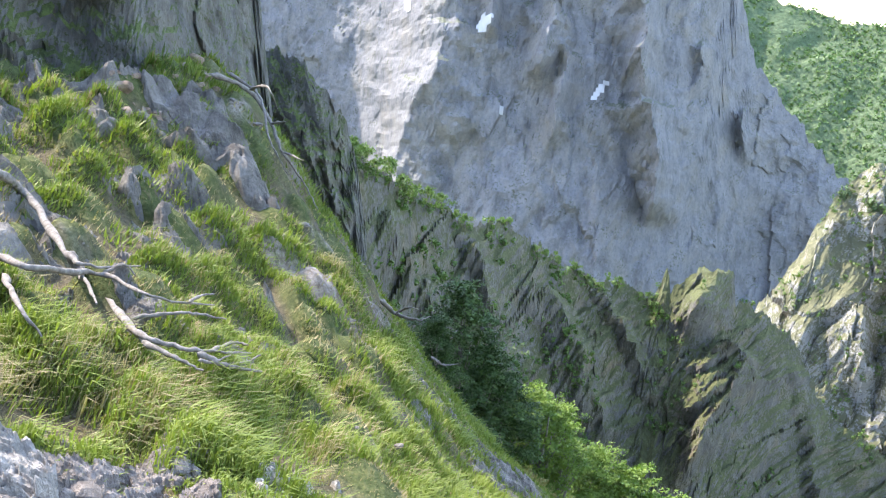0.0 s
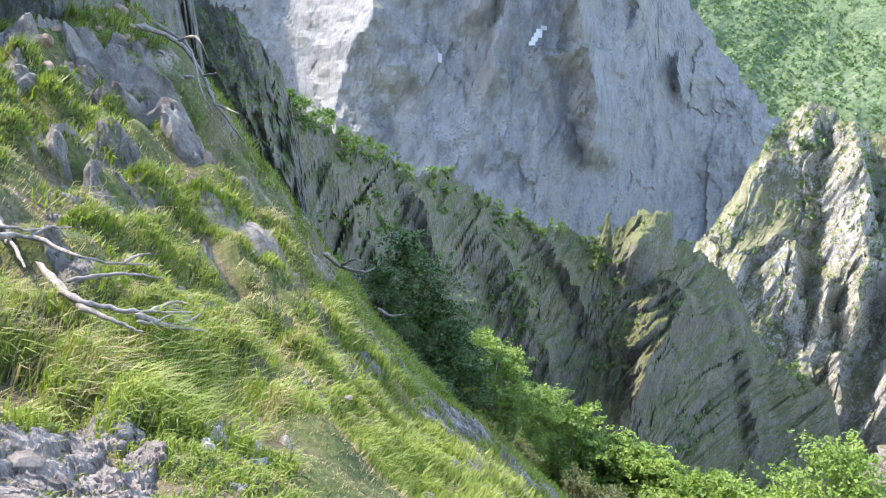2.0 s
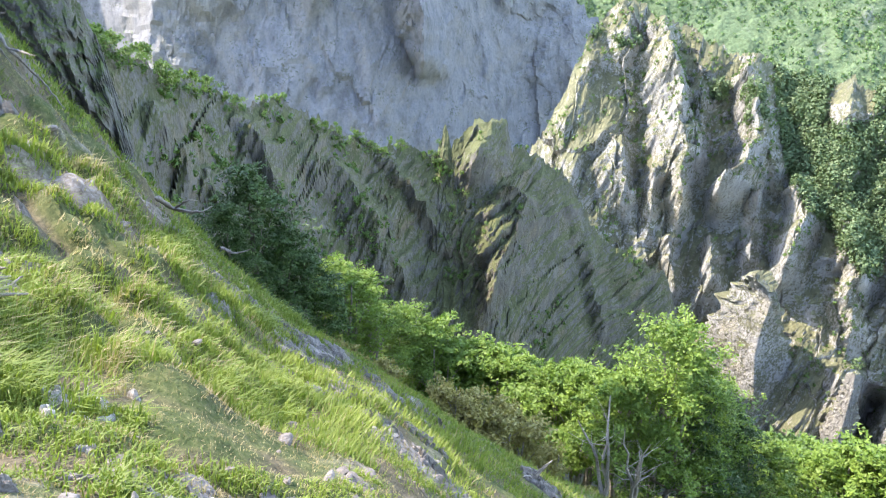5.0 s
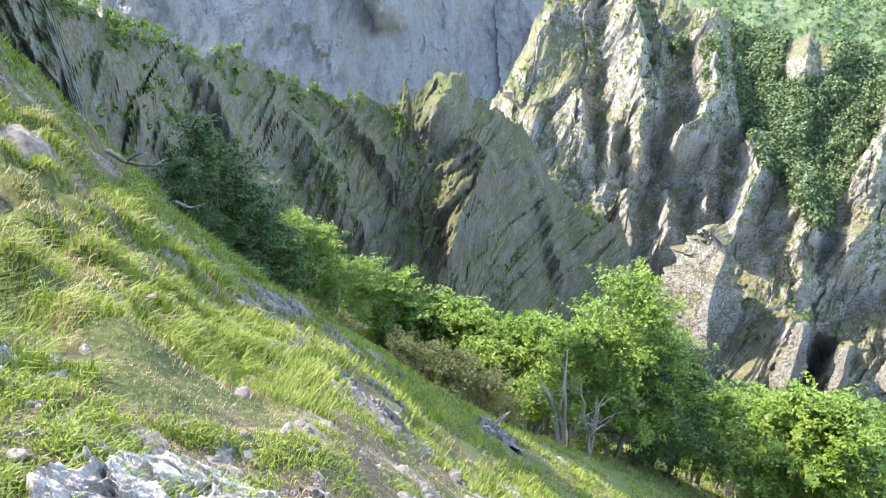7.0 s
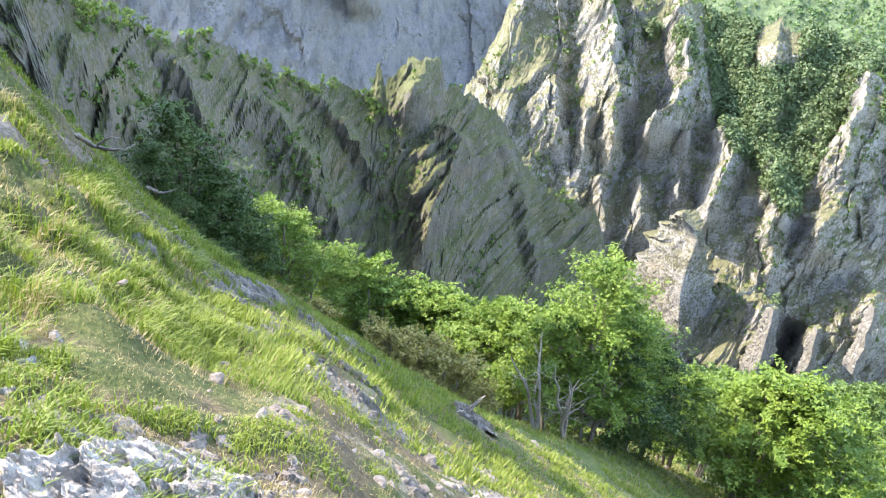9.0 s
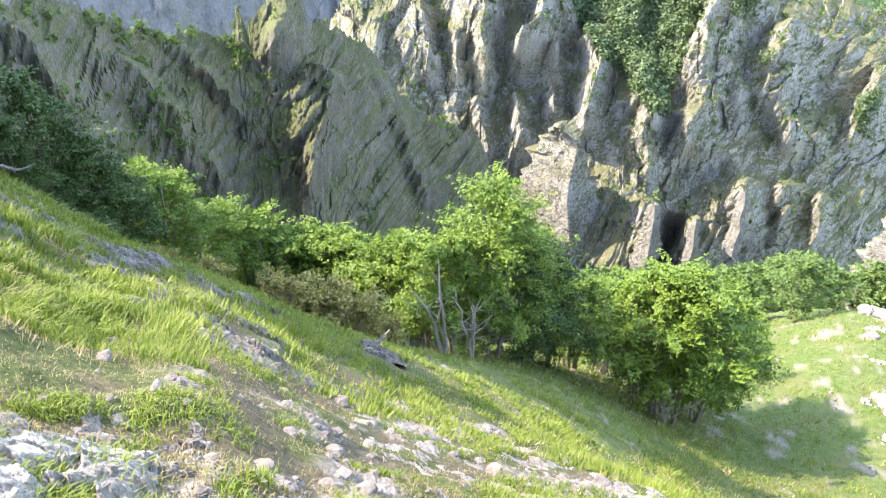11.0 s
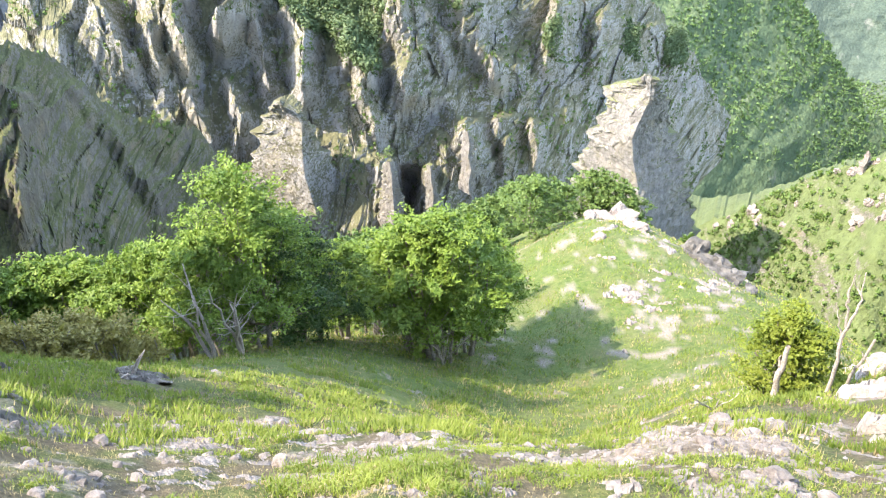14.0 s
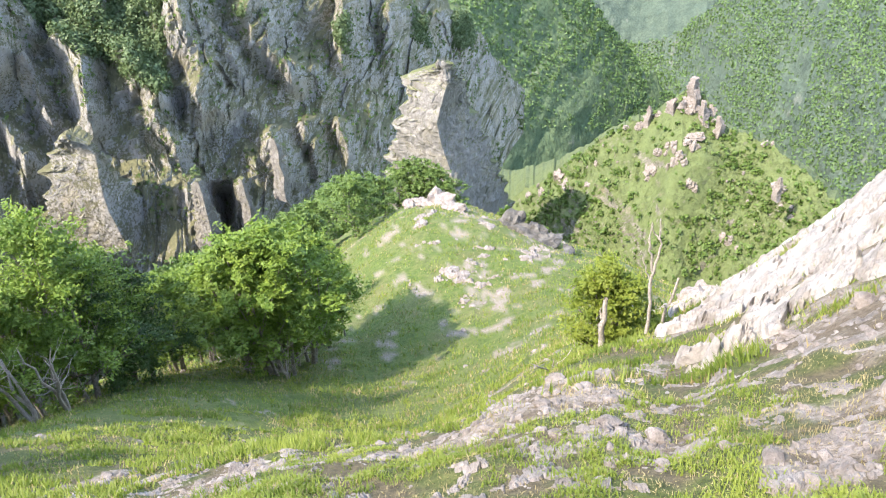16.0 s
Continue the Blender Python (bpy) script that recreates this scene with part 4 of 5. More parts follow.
def woods():
    a, e = bearing_height(OPP)
    n = fbm(OPP[..., 0] / 45, OPP[..., 1] / 45, OPP[..., 2] / 45, 4, 71)
    lo = np.interp(-e, [11, 12, 19, 22.5, 25, 26], [38.0, 38.8, 40.6, 44.2, 47.4, 48.0])
    hi = np.interp(-e, [11, 13, 16, 20, 25, 26], [52, 50.2, 49.0, 48.6, 48.1, 48.0])
    fine = fbm(OPP[..., 0] / 16, OPP[..., 1] / 16, OPP[..., 2] / 16, 3, 72)
    belt = smooth(a - lo, -0.5, 0.6) * smooth(hi - a, -0.5, 0.6) * (1 - (np.abs(a - 43.9) < 1.4) * (e > -15.6))
    belt2 = 0.62 * np.exp(-((a - 52.6 + (e + 18) * 0.3) / 1.2) ** 2) * (e > -22) + 0.5 * smooth(a, 56, 60) * (1 - smooth(-e, 23, 26))
    want = belt * 1.3 + belt2 + 0.55 * n + 0.5 * fine > 0.85
    v, f = clumps(on_sheet(OPP, want, 1, 3400), 1.9, 2, leafy=34, leaf=0.5, tall=1.3)
    tagged(new("woodland_opposite", mesh_from("woodland", v, f, LEAF_OPP, False)), "green woods filling the gullies of the opposite cliff", "woodland", kind="stuff")
    v, f = clumps(on_sheet(OPP, (n + fine * 0.5 + 0.6 * smooth(a, 44, 56)) > 0.2, 3, 4200), 0.9, 4, leafy=13, leaf=0.42)
    tagged(new("scrub_opposite", mesh_from("scrub", v, f, LEAF_WOOD, False)), "sparse olive scrub on cliff ledges", "scrub", kind="stuff")
    a, e = bearing_height(RIDGE)
    n = fbm(RIDGE[..., 0] / 14, RIDGE[..., 1] / 14, RIDGE[..., 2] / 14, 4, 75)
    want = (n + 0.35 * (1 - smooth(a, 8, 17)) - 0.3 * smooth(a, 16, 18)) > 0.3
    v, f = clumps(on_sheet(RIDGE, want, 5, 3200), 0.7, 6, leafy=20, leaf=0.3)
    tagged(new("scrub_ridge", mesh_from("scrub", v, f, LEAF_WOOD, False)), "green scrub and grass in the gullies of the ridge", "scrub", kind="stuff")
    a, e = bearing_height(HILLP)
    n = fbm(HILLP[..., 0] / 12, HILLP[..., 1] / 12, HILLP[..., 2] / 12, 4, 79)
    v, f = clumps(on_sheet(HILLP, n + np.random.default_rng(80).normal(0, 0.4, n.shape) > -0.45, 7, 5600), 0.7, 8, leafy=13, leaf=0.36)
    tagged(new("scrub_hill", mesh_from("scrub", v, f, LEAF_WOOD, False)), "low green scrub over the grassy hill", "scrub", kind="stuff")
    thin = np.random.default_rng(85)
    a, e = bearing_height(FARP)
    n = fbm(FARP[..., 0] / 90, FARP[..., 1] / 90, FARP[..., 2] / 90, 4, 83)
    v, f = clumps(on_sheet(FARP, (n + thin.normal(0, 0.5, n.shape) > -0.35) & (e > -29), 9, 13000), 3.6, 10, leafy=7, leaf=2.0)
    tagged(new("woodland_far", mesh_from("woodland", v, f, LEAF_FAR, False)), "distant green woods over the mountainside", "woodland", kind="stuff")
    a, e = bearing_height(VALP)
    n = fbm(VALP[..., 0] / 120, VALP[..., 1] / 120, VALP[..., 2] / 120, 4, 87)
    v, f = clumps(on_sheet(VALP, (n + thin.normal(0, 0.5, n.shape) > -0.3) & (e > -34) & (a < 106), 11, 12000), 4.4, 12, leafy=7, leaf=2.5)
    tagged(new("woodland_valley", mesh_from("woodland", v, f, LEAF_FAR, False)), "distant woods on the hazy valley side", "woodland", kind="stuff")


woods()


# snow greyed: the gully's shade is put into its base colour
SNOW, nt, bsdf = material("shaded_old_snow")
vec, g = coords(nt)
nt.links.new(mix(nt, noise_node(nt, vec, 0.3, 5), (0.42, 0.44, 0.46), (0.56, 0.57, 0.58)), bsdf.inputs["Base Color"])
bsdf.inputs["Roughness"].default_value = 0.7


def snow(az, el, wide, tall, slope):
    """Old snow left in a gully of the far wall."""
    a, e = bearing_height(FARW)
    u, v = (a - az) - (e - el) * slope, e - el
    inside = (u / wide) ** 2 + (v / tall) ** 2 + 0.35 * fbm(a * 3, e * 3, 1.0, 3, int(az * 10) + 50) < 1
    f = grid_faces(FARW.shape[0], FARW.shape[1])[:, ::-1]
    f = f[inside.ravel()[f].all(1)]
    if len(f) == 0:
        return
    keep, inv = np.unique(f, return_inverse=True)
    p = FARW.reshape(-1, 3)[keep]
    p = p - p / np.linalg.norm(p, axis=1, keepdims=True) * 1.6 + np.array([0, 0, 1.2])
    tagged(new("snow_patch", mesh_from("snow_patch", p, inv.reshape(-1, 4), SNOW)), "patch of old white snow in a gully", "snow", "snow patches")


for az, el, wide, tall, slope in [(2.9, -2.2, 0.5, 0.8, 0.3), (11.0, -6.2, 0.4, 0.9, 0.5), (4.4, -5.4, 0.3, 0.3, 0.0), (4.4, -8.0, 0.3, 0.45, 0.0), (-2.4, -1.4, 0.3, 0.5, 0.0)]:
    snow(az, el, wide, tall, slope)

# bushes along the crest of the rocky ridge
rng = np.random.default_rng(21)
crest_a, crest_e = bearing_height(RIDGE[:, 2])
for az in [-8.6, -7.6, -6.6, -5.8, -5.0, -4.2, -3.2, -2.2, -1.4, -0.4, 0.6, 1.6, 2.4, 7.6, 8.4, 9.3, 10.6, 11.6, 12.6, 13.8, 15.4, 16.0]:
    i = int(np.argmin(np.abs(crest_a - az)))
    p = RIDGE[i, 3] + np.array([0, 0, -0.8])
    plant_at("bush", Vector(p), float(rng.uniform(2.2, 3.6)) * (1.3 if az < 3 else 1.0), float(rng.uniform(0, 360)))


# ---- rocks ----
def rock_shape(seed, sub=BALL2, planes=14, squash=(1, 1, 0.7), rough=0.06, freq=2.5):
    """A broken stone: a ball cut by random planes, with a rough skin."""
    r = np.random.default_rng(seed)
    n = r.normal(size=(planes, 3))
    n /= np.linalg.norm(n, axis=1, keepdims=True)
    cut = r.uniform(0.55, 0.95, planes)
    v = sub[0] / np.linalg.norm(sub[0], axis=1, keepdims=True)
    d = v @ n.T
    rad = np.min(np.where(d > 0.05, cut / np.maximum(d, 0.05), 9), axis=1).clip(0.3, 1.15)
    rad = rad * (1 + rough * fbm(v[:, 0] * freq + seed % 97, v[:, 1] * freq, v[:, 2] * freq, 4, seed))
    return v * rad[:, None] * np.array(squash), sub[1]


def stone_thing(name, label, az, r, size, seed, turn=0, squash=(1, 1, 0.7), mat=None, sub=BALL3, group="", sink=0.3, rough=0.1, lift=0.0, tip=0):
    v, f = rock_shape(seed, sub, 18, squash, rough, 3.0)
    if len(v) > 2000:
        round_ = np.arctan2(v[:, 1], v[:, 0]) * 3
        broken = 0.14 * crags(v[:, 0] * 2.2 + v[:, 1] * 1.1, v[:, 2] * 2.0 + v[:, 1] * 1.6, seed) + 0.10 * crags(v[:, 0] * 5 - v[:, 1] * 3, v[:, 2] * 5 + v[:, 1] * 3, seed + 1)
        v = v * (1 + broken)[:, None]
    me = mesh_from(name, v * size, f, mat or BOULDER, False)
    ob = new(name, me)
    p = at(az, r, size * squash[2] * (1 - 2 * sink) * 0.5 + lift)
    ob.matrix_world = Matrix.Translation(p) @ pose(0, 0, 0, tip, 0, turn)
    return tagged(ob, label, "rock", group)


BALL4, BALL5 = ball(4), ball(5)


def rock_sheet(name, label, category, a0, a1, r0, r1, height, size, cover, mat, seed, nu, nv, group="", edge=0.25, kind="", block=1.0):
    """Bare rock that breaks through the turf between two bearings and distances: broken blocks of the given size, buried at its edges."""
    az, r = np.linspace(a0, a1, nu), np.geomspace(r0, r1, nv)
    A, R = np.meshgrid(np.radians(az), r, indexing="ij")
    X, Y = R * np.sin(A), R * np.cos(A)
    Zg = ground_z(X, Y)
    u = X / size + 0.35 * fbm(X / size, Y / size, 0.0, 3, seed)
    v = Y / size + 0.35 * fbm(X / size, Y / size, 4.0, 3, seed + 1)
    w = Zg / size * 0.6
    h = 0.30 * facets(u + w, v, seed, 0.8)[0] + 0.15 * facets(2.3 * u, 2.3 * v + w, seed + 1)[0] + 0.07 * facets(5.1 * u + w, 5.1 * v, seed + 2)[0] + 0.03 * facets(11 * u, 11 * v, seed + 3)[0] + 0.10 * fbm(u * 1.7, v * 1.7, 7.0, 5, seed + 4, 0.6)
    p, q = np.linspace(-1, 1, nu)[:, None], np.linspace(-1, 1, nv)[None]
    window = (1 - smooth(np.abs(p), 1 - 2 * edge, 1.0)) * (1 - smooth(np.abs(q), 1 - 2 * edge, 1.0))
    m = smooth(fbm(u * 0.45, v * 0.45, 2.0, 5, seed + 9, 0.6) + cover + 1.2 * (window - 1), -0.1, 0.35)
    Z = Zg + height * (1.35 * m - 0.45) + block * m * size * h
    f = grid_faces(nu, nv)[:, ::-1]
    keep = (m.ravel()[f] > 0.01).any(1)
    me = mesh_from(name, np.stack([X, Y, Z], -1).reshape(-1, 3), f[keep], mat, False)
    return tagged(new(name, me), label, category, group, kind) if kind else tagged(new(name, me), label, category, group)


rock_sheet("boulder", "jagged pale limestone boulder half sunk in the turf", "rock", -13, 9, 1.95, 2.95, 0.11, 0.17, 0.42, BOULDER, 201, 200, 150, "boulders underfoot", 0.2, block=0.95)
rock_sheet("boulder", "low white limestone block in the grass", "rock", -34, -27, 3.1, 3.7, 0.12, 0.2, 0.5, BOULDER, 207, 80, 70, "boulders underfoot", 0.2)
rock_sheet("boulder", "white limestone ledge in the grass", "rock", -14, -5, 3.6, 4.5, 0.07, 0.16, 0.1, BOULDER, 211, 90, 80, "boulders underfoot", 0.2)
rock_sheet("rock_outcrop", "dark layered limestone breaking through the steep grass", "rock", -23, -10, 5.6, 11.5, 0.06, 0.2, -0.3, OUTCROP, 301, 260, 240, "outcrops of the slope", 0.15, block=0.55)
rock_sheet("rock_outcrop", "grey rock steps among the tussocks", "rock", -34, -22, 4.6, 9.5, 0.06, 0.22, -0.38, OUTCROP, 307, 160, 150, "outcrops of the slope", 0.15, block=0.5)
rock_sheet("rock_outcrop", "weathered grey limestone steps below the crag", "rock", -40, -10, 9.5, 17, 0.2, 0.5, -0.22, OUTCROP, 313, 300, 180, "outcrops of the slope", 0.12, block=0.4)
rock_sheet("rock_outcrop", "broken grey rock along the slope edge", "rock", -4, 20, 6.5, 14.5, 0.09, 0.22, -0.36, OUTCROP, 317, 240, 170, "outcrops of the slope", 0.15, block=0.8)
rock_sheet("limestone_ramp", "bare white limestone slope rising from the meadow", "rock", 85, 116, 7.2, 28, 0.3, 0.6, 0.4, RAMP, 321, 260, 200, "", 0.2, block=0.8)
rock_sheet("rock_crest", "pale limestone slabs along the grassy spur crest", "rock", 62, 80, 36, 70, 0.2, 0.7, -0.78, STONE, 327, 220, 160, "", 0.2, block=0.5)
rock_sheet("rubble", "broken pinkish limestone rubble in the thin turf", "rubble", 16, 112, 2.0, 9.5, 0.02, 0.1, -0.45, STONE, 331, 600, 190, "", 0.08, block=0.7, kind="stuff")
rock_sheet("rubble", "pale limestone rubble at the foot of the grass slope", "rubble", -37, -14, 2.7, 4.15, 0.05, 0.09, 0.4, STONE, 337, 240, 130, "", 0.15, kind="stuff", block=0.9)
rock_sheet("rubble", "brown earth and small stones round the boulder", "rubble", -14, 14, 2.6, 3.5, 0.025, 0.07, 0.0, STONE, 347, 200, 100, "", 0.2, kind="stuff", block=0.8)
rock_sheet("rock_slab", "flat grey rock slab under fallen branches", "rock", 23.6, 28.4, 12.8, 15.0, 0.12, 0.5, 0.5, OUTCROP, 341, 60, 60, "", 0.25, block=0.5)
for i, (az, r, size, sq) in enumerate([(66.9, 65, 1.7, (1.2, 0.8, 0.9)), (67.8, 63, 1.5, (1.4, 0.9, 0.6)), (66.0, 64, 1.3, (1.3, 0.8, 0.6)), (68.6, 60, 1.2, (1.5, 1, 0.5)), (65.6, 55, 0.7, (1.2, 1, 0.6)), (64.9, 66, 1.2, (1.3, 1, 0.6)),
                                      (73.4, 56, 1.5, (1.2, 1, 0.9)), (75.2, 55, 1.7, (1.3, 1, 0.8)), (76.6, 54, 1.4, (1.3, 1, 0.6)), (78.4, 53, 0.9, (1.4, 1, 0.6)), (90.0, 40, 1.5, (1.6, 1, 0.8)), (92.4, 41, 1.3, (1.6, 1, 0.7))]):
    # rocks 6 to 9: darker colour in place of their overhang's shade
    stone_thing("rock_outcrop", "pale limestone rocks on the grassy spur crest", az, r, size * 0.8, 400 + i, i * 41, sq, STONE if i not in (6, 7, 8, 9) else DARKROCK, BALL3, "rocks of the spur", 0.25, 0.3)


def fin(name, label, mat, r, profile, seed, depth=1.0, rough=0.5, tall=160, group="", n=40):
    """A rock fin or tower. profile, from the top down: height and the bearings of its lit edge, its front arete and its shaded edge, in degrees."""
    h, left, front, right = (np.array(q, float) for q in zip(*profile))
    e = np.interp(np.linspace(0, 1, tall), np.linspace(0, 1, len(h)), h)
    L, A, B = (np.interp(e, h[::-1], q[::-1]) for q in (left, front, right))
    z = r * np.tan(np.radians(e))
    m = r * math.pi / 180
    size = (right - left).mean() * m
    jag = 0.075 * size
    L = L + jag / m * fbm(z / size * 6, 1.0, 0.0, 4, seed, 0.6)
    B = B + jag / m * fbm(z / size * 6, 5.0, 0.0, 4, seed, 0.6)
    t = np.linspace(0, 1, n, endpoint=False)[None]
    one, two, rear = t, t, np.linspace(0, 1, 16, endpoint=False)[None]
    kl, kr = (A - L)[:, None] * m * depth, (B - A)[:, None] * m * 1.5 * depth
    back = np.maximum(kl, kr)
    az = np.concatenate([L[:, None] + (A - L)[:, None] * one, A[:, None] + (B - A)[:, None] * two, B[:, None] + (L - B)[:, None] * rear], 1)
    dist = r + np.concatenate([kl * (1 - one), kr * two, kr + (kl - kr) * rear + 0.6 * back * np.sin(np.pi * rear)], 1)
    x, y, Z = dist * np.sin(np.radians(az)), dist * np.cos(np.radians(az)), z[:, None] + 0 * az
    # upright rock: the further parts keep their height in metres
    P = np.stack([x, y, Z], -1)
    du, dv = np.roll(P, -1, 1) - np.roll(P, 1, 1), np.gradient(P, axis=0)
    nrm = np.cross(du, dv)
    nrm /= np.linalg.norm(nrm, axis=2, keepdims=True) + 1e-9
    if (nrm[tall // 2, n] @ P[tall // 2, n]) > 0:
        nrm = -nrm
    S = np.concatenate([[0], np.cumsum(np.linalg.norm(np.diff(P[tall // 2], axis=0), axis=1))])[None] + 0 * Z
    ease = smooth(np.arange(tall), 0, 14)[:, None] * smooth(np.minimum(np.arange(n * 2 + 16), np.arange(n * 2 + 16)[::-1]), -1, 5)[None]
    P = P + nrm * (rugged_rock(S, -Z, size * 0.34, seed, 0.5, 7, rough, 0.8, 0.5, 0.12) * (0.25 + 0.75 * ease))[..., None]
    P[..., 2] += 0.1 * size * crags(S / size * 5, 0 * S, seed + 3) * (1 - smooth(np.arange(tall), 0, 25))[:, None]
    cap = P[:1].mean(1, keepdims=True) + 0 * P[:1]
    P = np.concatenate([cap, P], 0).transpose(1, 0, 2)
    me = mesh_from(name, P.reshape(-1, 3), grid_faces(P.shape[0], P.shape[1], wrap=True)[:, ::-1], mat, False)
    return tagged(new(name, me), label, "rock", group)


def small_fin(name, label, mat, az, top, foot, r, half, seed, group="", lean=0.0):
    """A lesser rock: a fin that widens from its broken top to its foot."""
    f = np.linspace(0, 1, 6)
    g = np.random.default_rng(seed)
    w = half * (0.25 + 0.75 * f ** 0.6) * g.uniform(0.8, 1.15, 6)
    mid = az + lean * (1 - f) + half * 0.12 * g.normal(size=6)
    prof = [(top + (foot - top) * k, c - q, c + q * 0.35 * g.uniform(0.2, 1.4), c + q) for k, c, q in zip(f, mid, w)]
    return fin(name, label, mat, r, prof, seed, 1.0, 0.6, tall=50, group=group, n=20)


fin("rock_tower", "tall pale limestone tower with a broken top beside trees", CRAG, 140,
    [(-24.6, 67.3, 67.6, 67.8), (-24.9, 67.0, 68.0, 68.4), (-25.5, 66.5, 68.1, 68.6), (-25.9, 65.7, 68.1, 68.7), (-26.5, 65.2, 67.9, 69.3), (-28.5, 64.4, 67.2, 69.8), (-30.0, 63.9, 67.5, 70.5),
     (-31.6, 63.6, 68.1, 71.2), (-33.7, 63.2, 68.7, 72.0), (-37, 62.4, 69.2, 73.2)], 710, 0.9, 0.36, tall=190, n=80)
fin("rock_pinnacle", "grey limestone pinnacle with a grassy sunlit flank", CLIFF_OPP, 250,
    [(-26.1, 39.8, 40.4, 40.9), (-26.6, 39.3, 41.2, 41.6), (-27.4, 38.9, 41.7, 42.0), (-29, 38.2, 41.4, 42.6), (-31, 37.4, 41.3, 43.4), (-33.5, 36.8, 41.8, 44.4), (-37, 36.0, 42.4, 45.6)], 730, 0.9, 0.32, tall=150, n=60)
for az, top, foot, r, half in [(54.4, -28.7, -33, 250, 0.75), (36.9, -24.4, -28, 285, 0.6), (48.0, -30.6, -36, 246, 1.1), (51.4, -31.0, -36, 247, 0.8)]:
    small_fin("rock_buttress", "pale limestone buttress on the opposite cliff", CRAG, az, top, foot, r, half, int(az * 10), "buttresses of the gorge")


HILL_AZ, HILL_EL = bearing_height(HILLP)


def hill_rock(az, el, size, sq, i):
    """A broken block of limestone, sunk into the hill where that bearing and height meet it."""
    k = np.argmin((HILL_AZ - az) ** 2 + (HILL_EL - el) ** 2)
    v, f = rock_shape(500 + i, BALL3, 18, sq, 0.3, 3.0)
    v = v * (1 + 0.3 * crags(v[:, 0] * 2.2 + v[:, 1], v[:, 2] * 1.6 + v[:, 1] * 1.4, i) + 0.2 * crags(v[:, 0] * 5 - v[:, 1] * 3, v[:, 2] * 4 + v[:, 1] * 3, i + 40))[:, None]
    ob = new("hill_rock", mesh_from("hill_rock", v * size, f, STONE, False))
    ob.matrix_world = Matrix.Translation(HILLP.reshape(-1, 3)[k].tolist()) @ pose(0, 0, 0.1 * size, 0, 0, i * 57)
    tagged(ob, "white limestone rock on the grassy hill", "rock", "rocks of the hill")


# outcrops of the hill: bearing, height, number of blocks, their size, spread in degrees
pick = random.Random(41)
for az, el, many, size, wide in [(86.3, -26.7, 5, 1.5, 0.7), (83.2, -27.3, 3, 1.1, 0.4), (82.5, -28.5, 4, 0.9, 0.4), (88.1, -27.1, 4, 1.2, 0.5), (87.5, -28.5, 6, 1.3, 0.9), (85.0, -29.6, 4, 1.2, 0.5),
                                 (86.0, -30.6, 5, 1.3, 0.6), (83.9, -31.4, 4, 1.2, 0.4), (87.3, -31.8, 3, 0.9, 0.3), (93.7, -31.0, 3, 1.3, 0.4), (94.5, -32.2, 3, 1.1, 0.4), (75.2, -33.1, 4, 1.2, 0.5),
                                 (77.3, -32.5, 3, 1.3, 0.3), (79.4, -32.5, 3, 0.7, 0.4), (81.2, -30.8, 3, 0.6, 1.0), (90.6, -31.1, 4, 0.6, 1.2), (92.3, -28.4, 2, 0.9, 0.2), (91.2, -35.3, 4, 1.0, 0.7)]:
    for i in range(many):
        hill_rock(az + pick.gauss(0, 0.6) * wide, el + pick.gauss(0, 0.5) * wide, size * pick.uniform(0.45, 1.1),
                  (pick.uniform(0.7, 1.2), pick.uniform(0.7, 1.1), pick.uniform(0.8, 1.5)), int(az * 10) + i)
for az, top, foot, r, half in [(86.3, -25.0, -28.2, 170, 0.75), (87.2, -26.4, -28.6, 169, 0.6), (85.0, -26.4, -28.4, 171, 0.6), (83.4, -27.0, -28.6, 173, 0.35), (88.6, -27.2, -28.6, 168, 0.5),
                              (93.6, -30.4, -32.0, 150, 0.4)]:
    small_fin("hill_rock", "white limestone rock on the grassy hill", STONE, az, top, foot, r, half, int(az * 10), "rocks of the hill")


def scatter_polar(seed, n, a0, a1, r0, r1, grow=1.0):
    g = np.random.default_rng(seed)
    a = np.radians(a0 + (a1 - a0) * g.random(n))
    r = r0 * (r1 / r0) ** (g.random(n) ** grow)
    return r * np.sin(a), r * np.cos(a), r, g


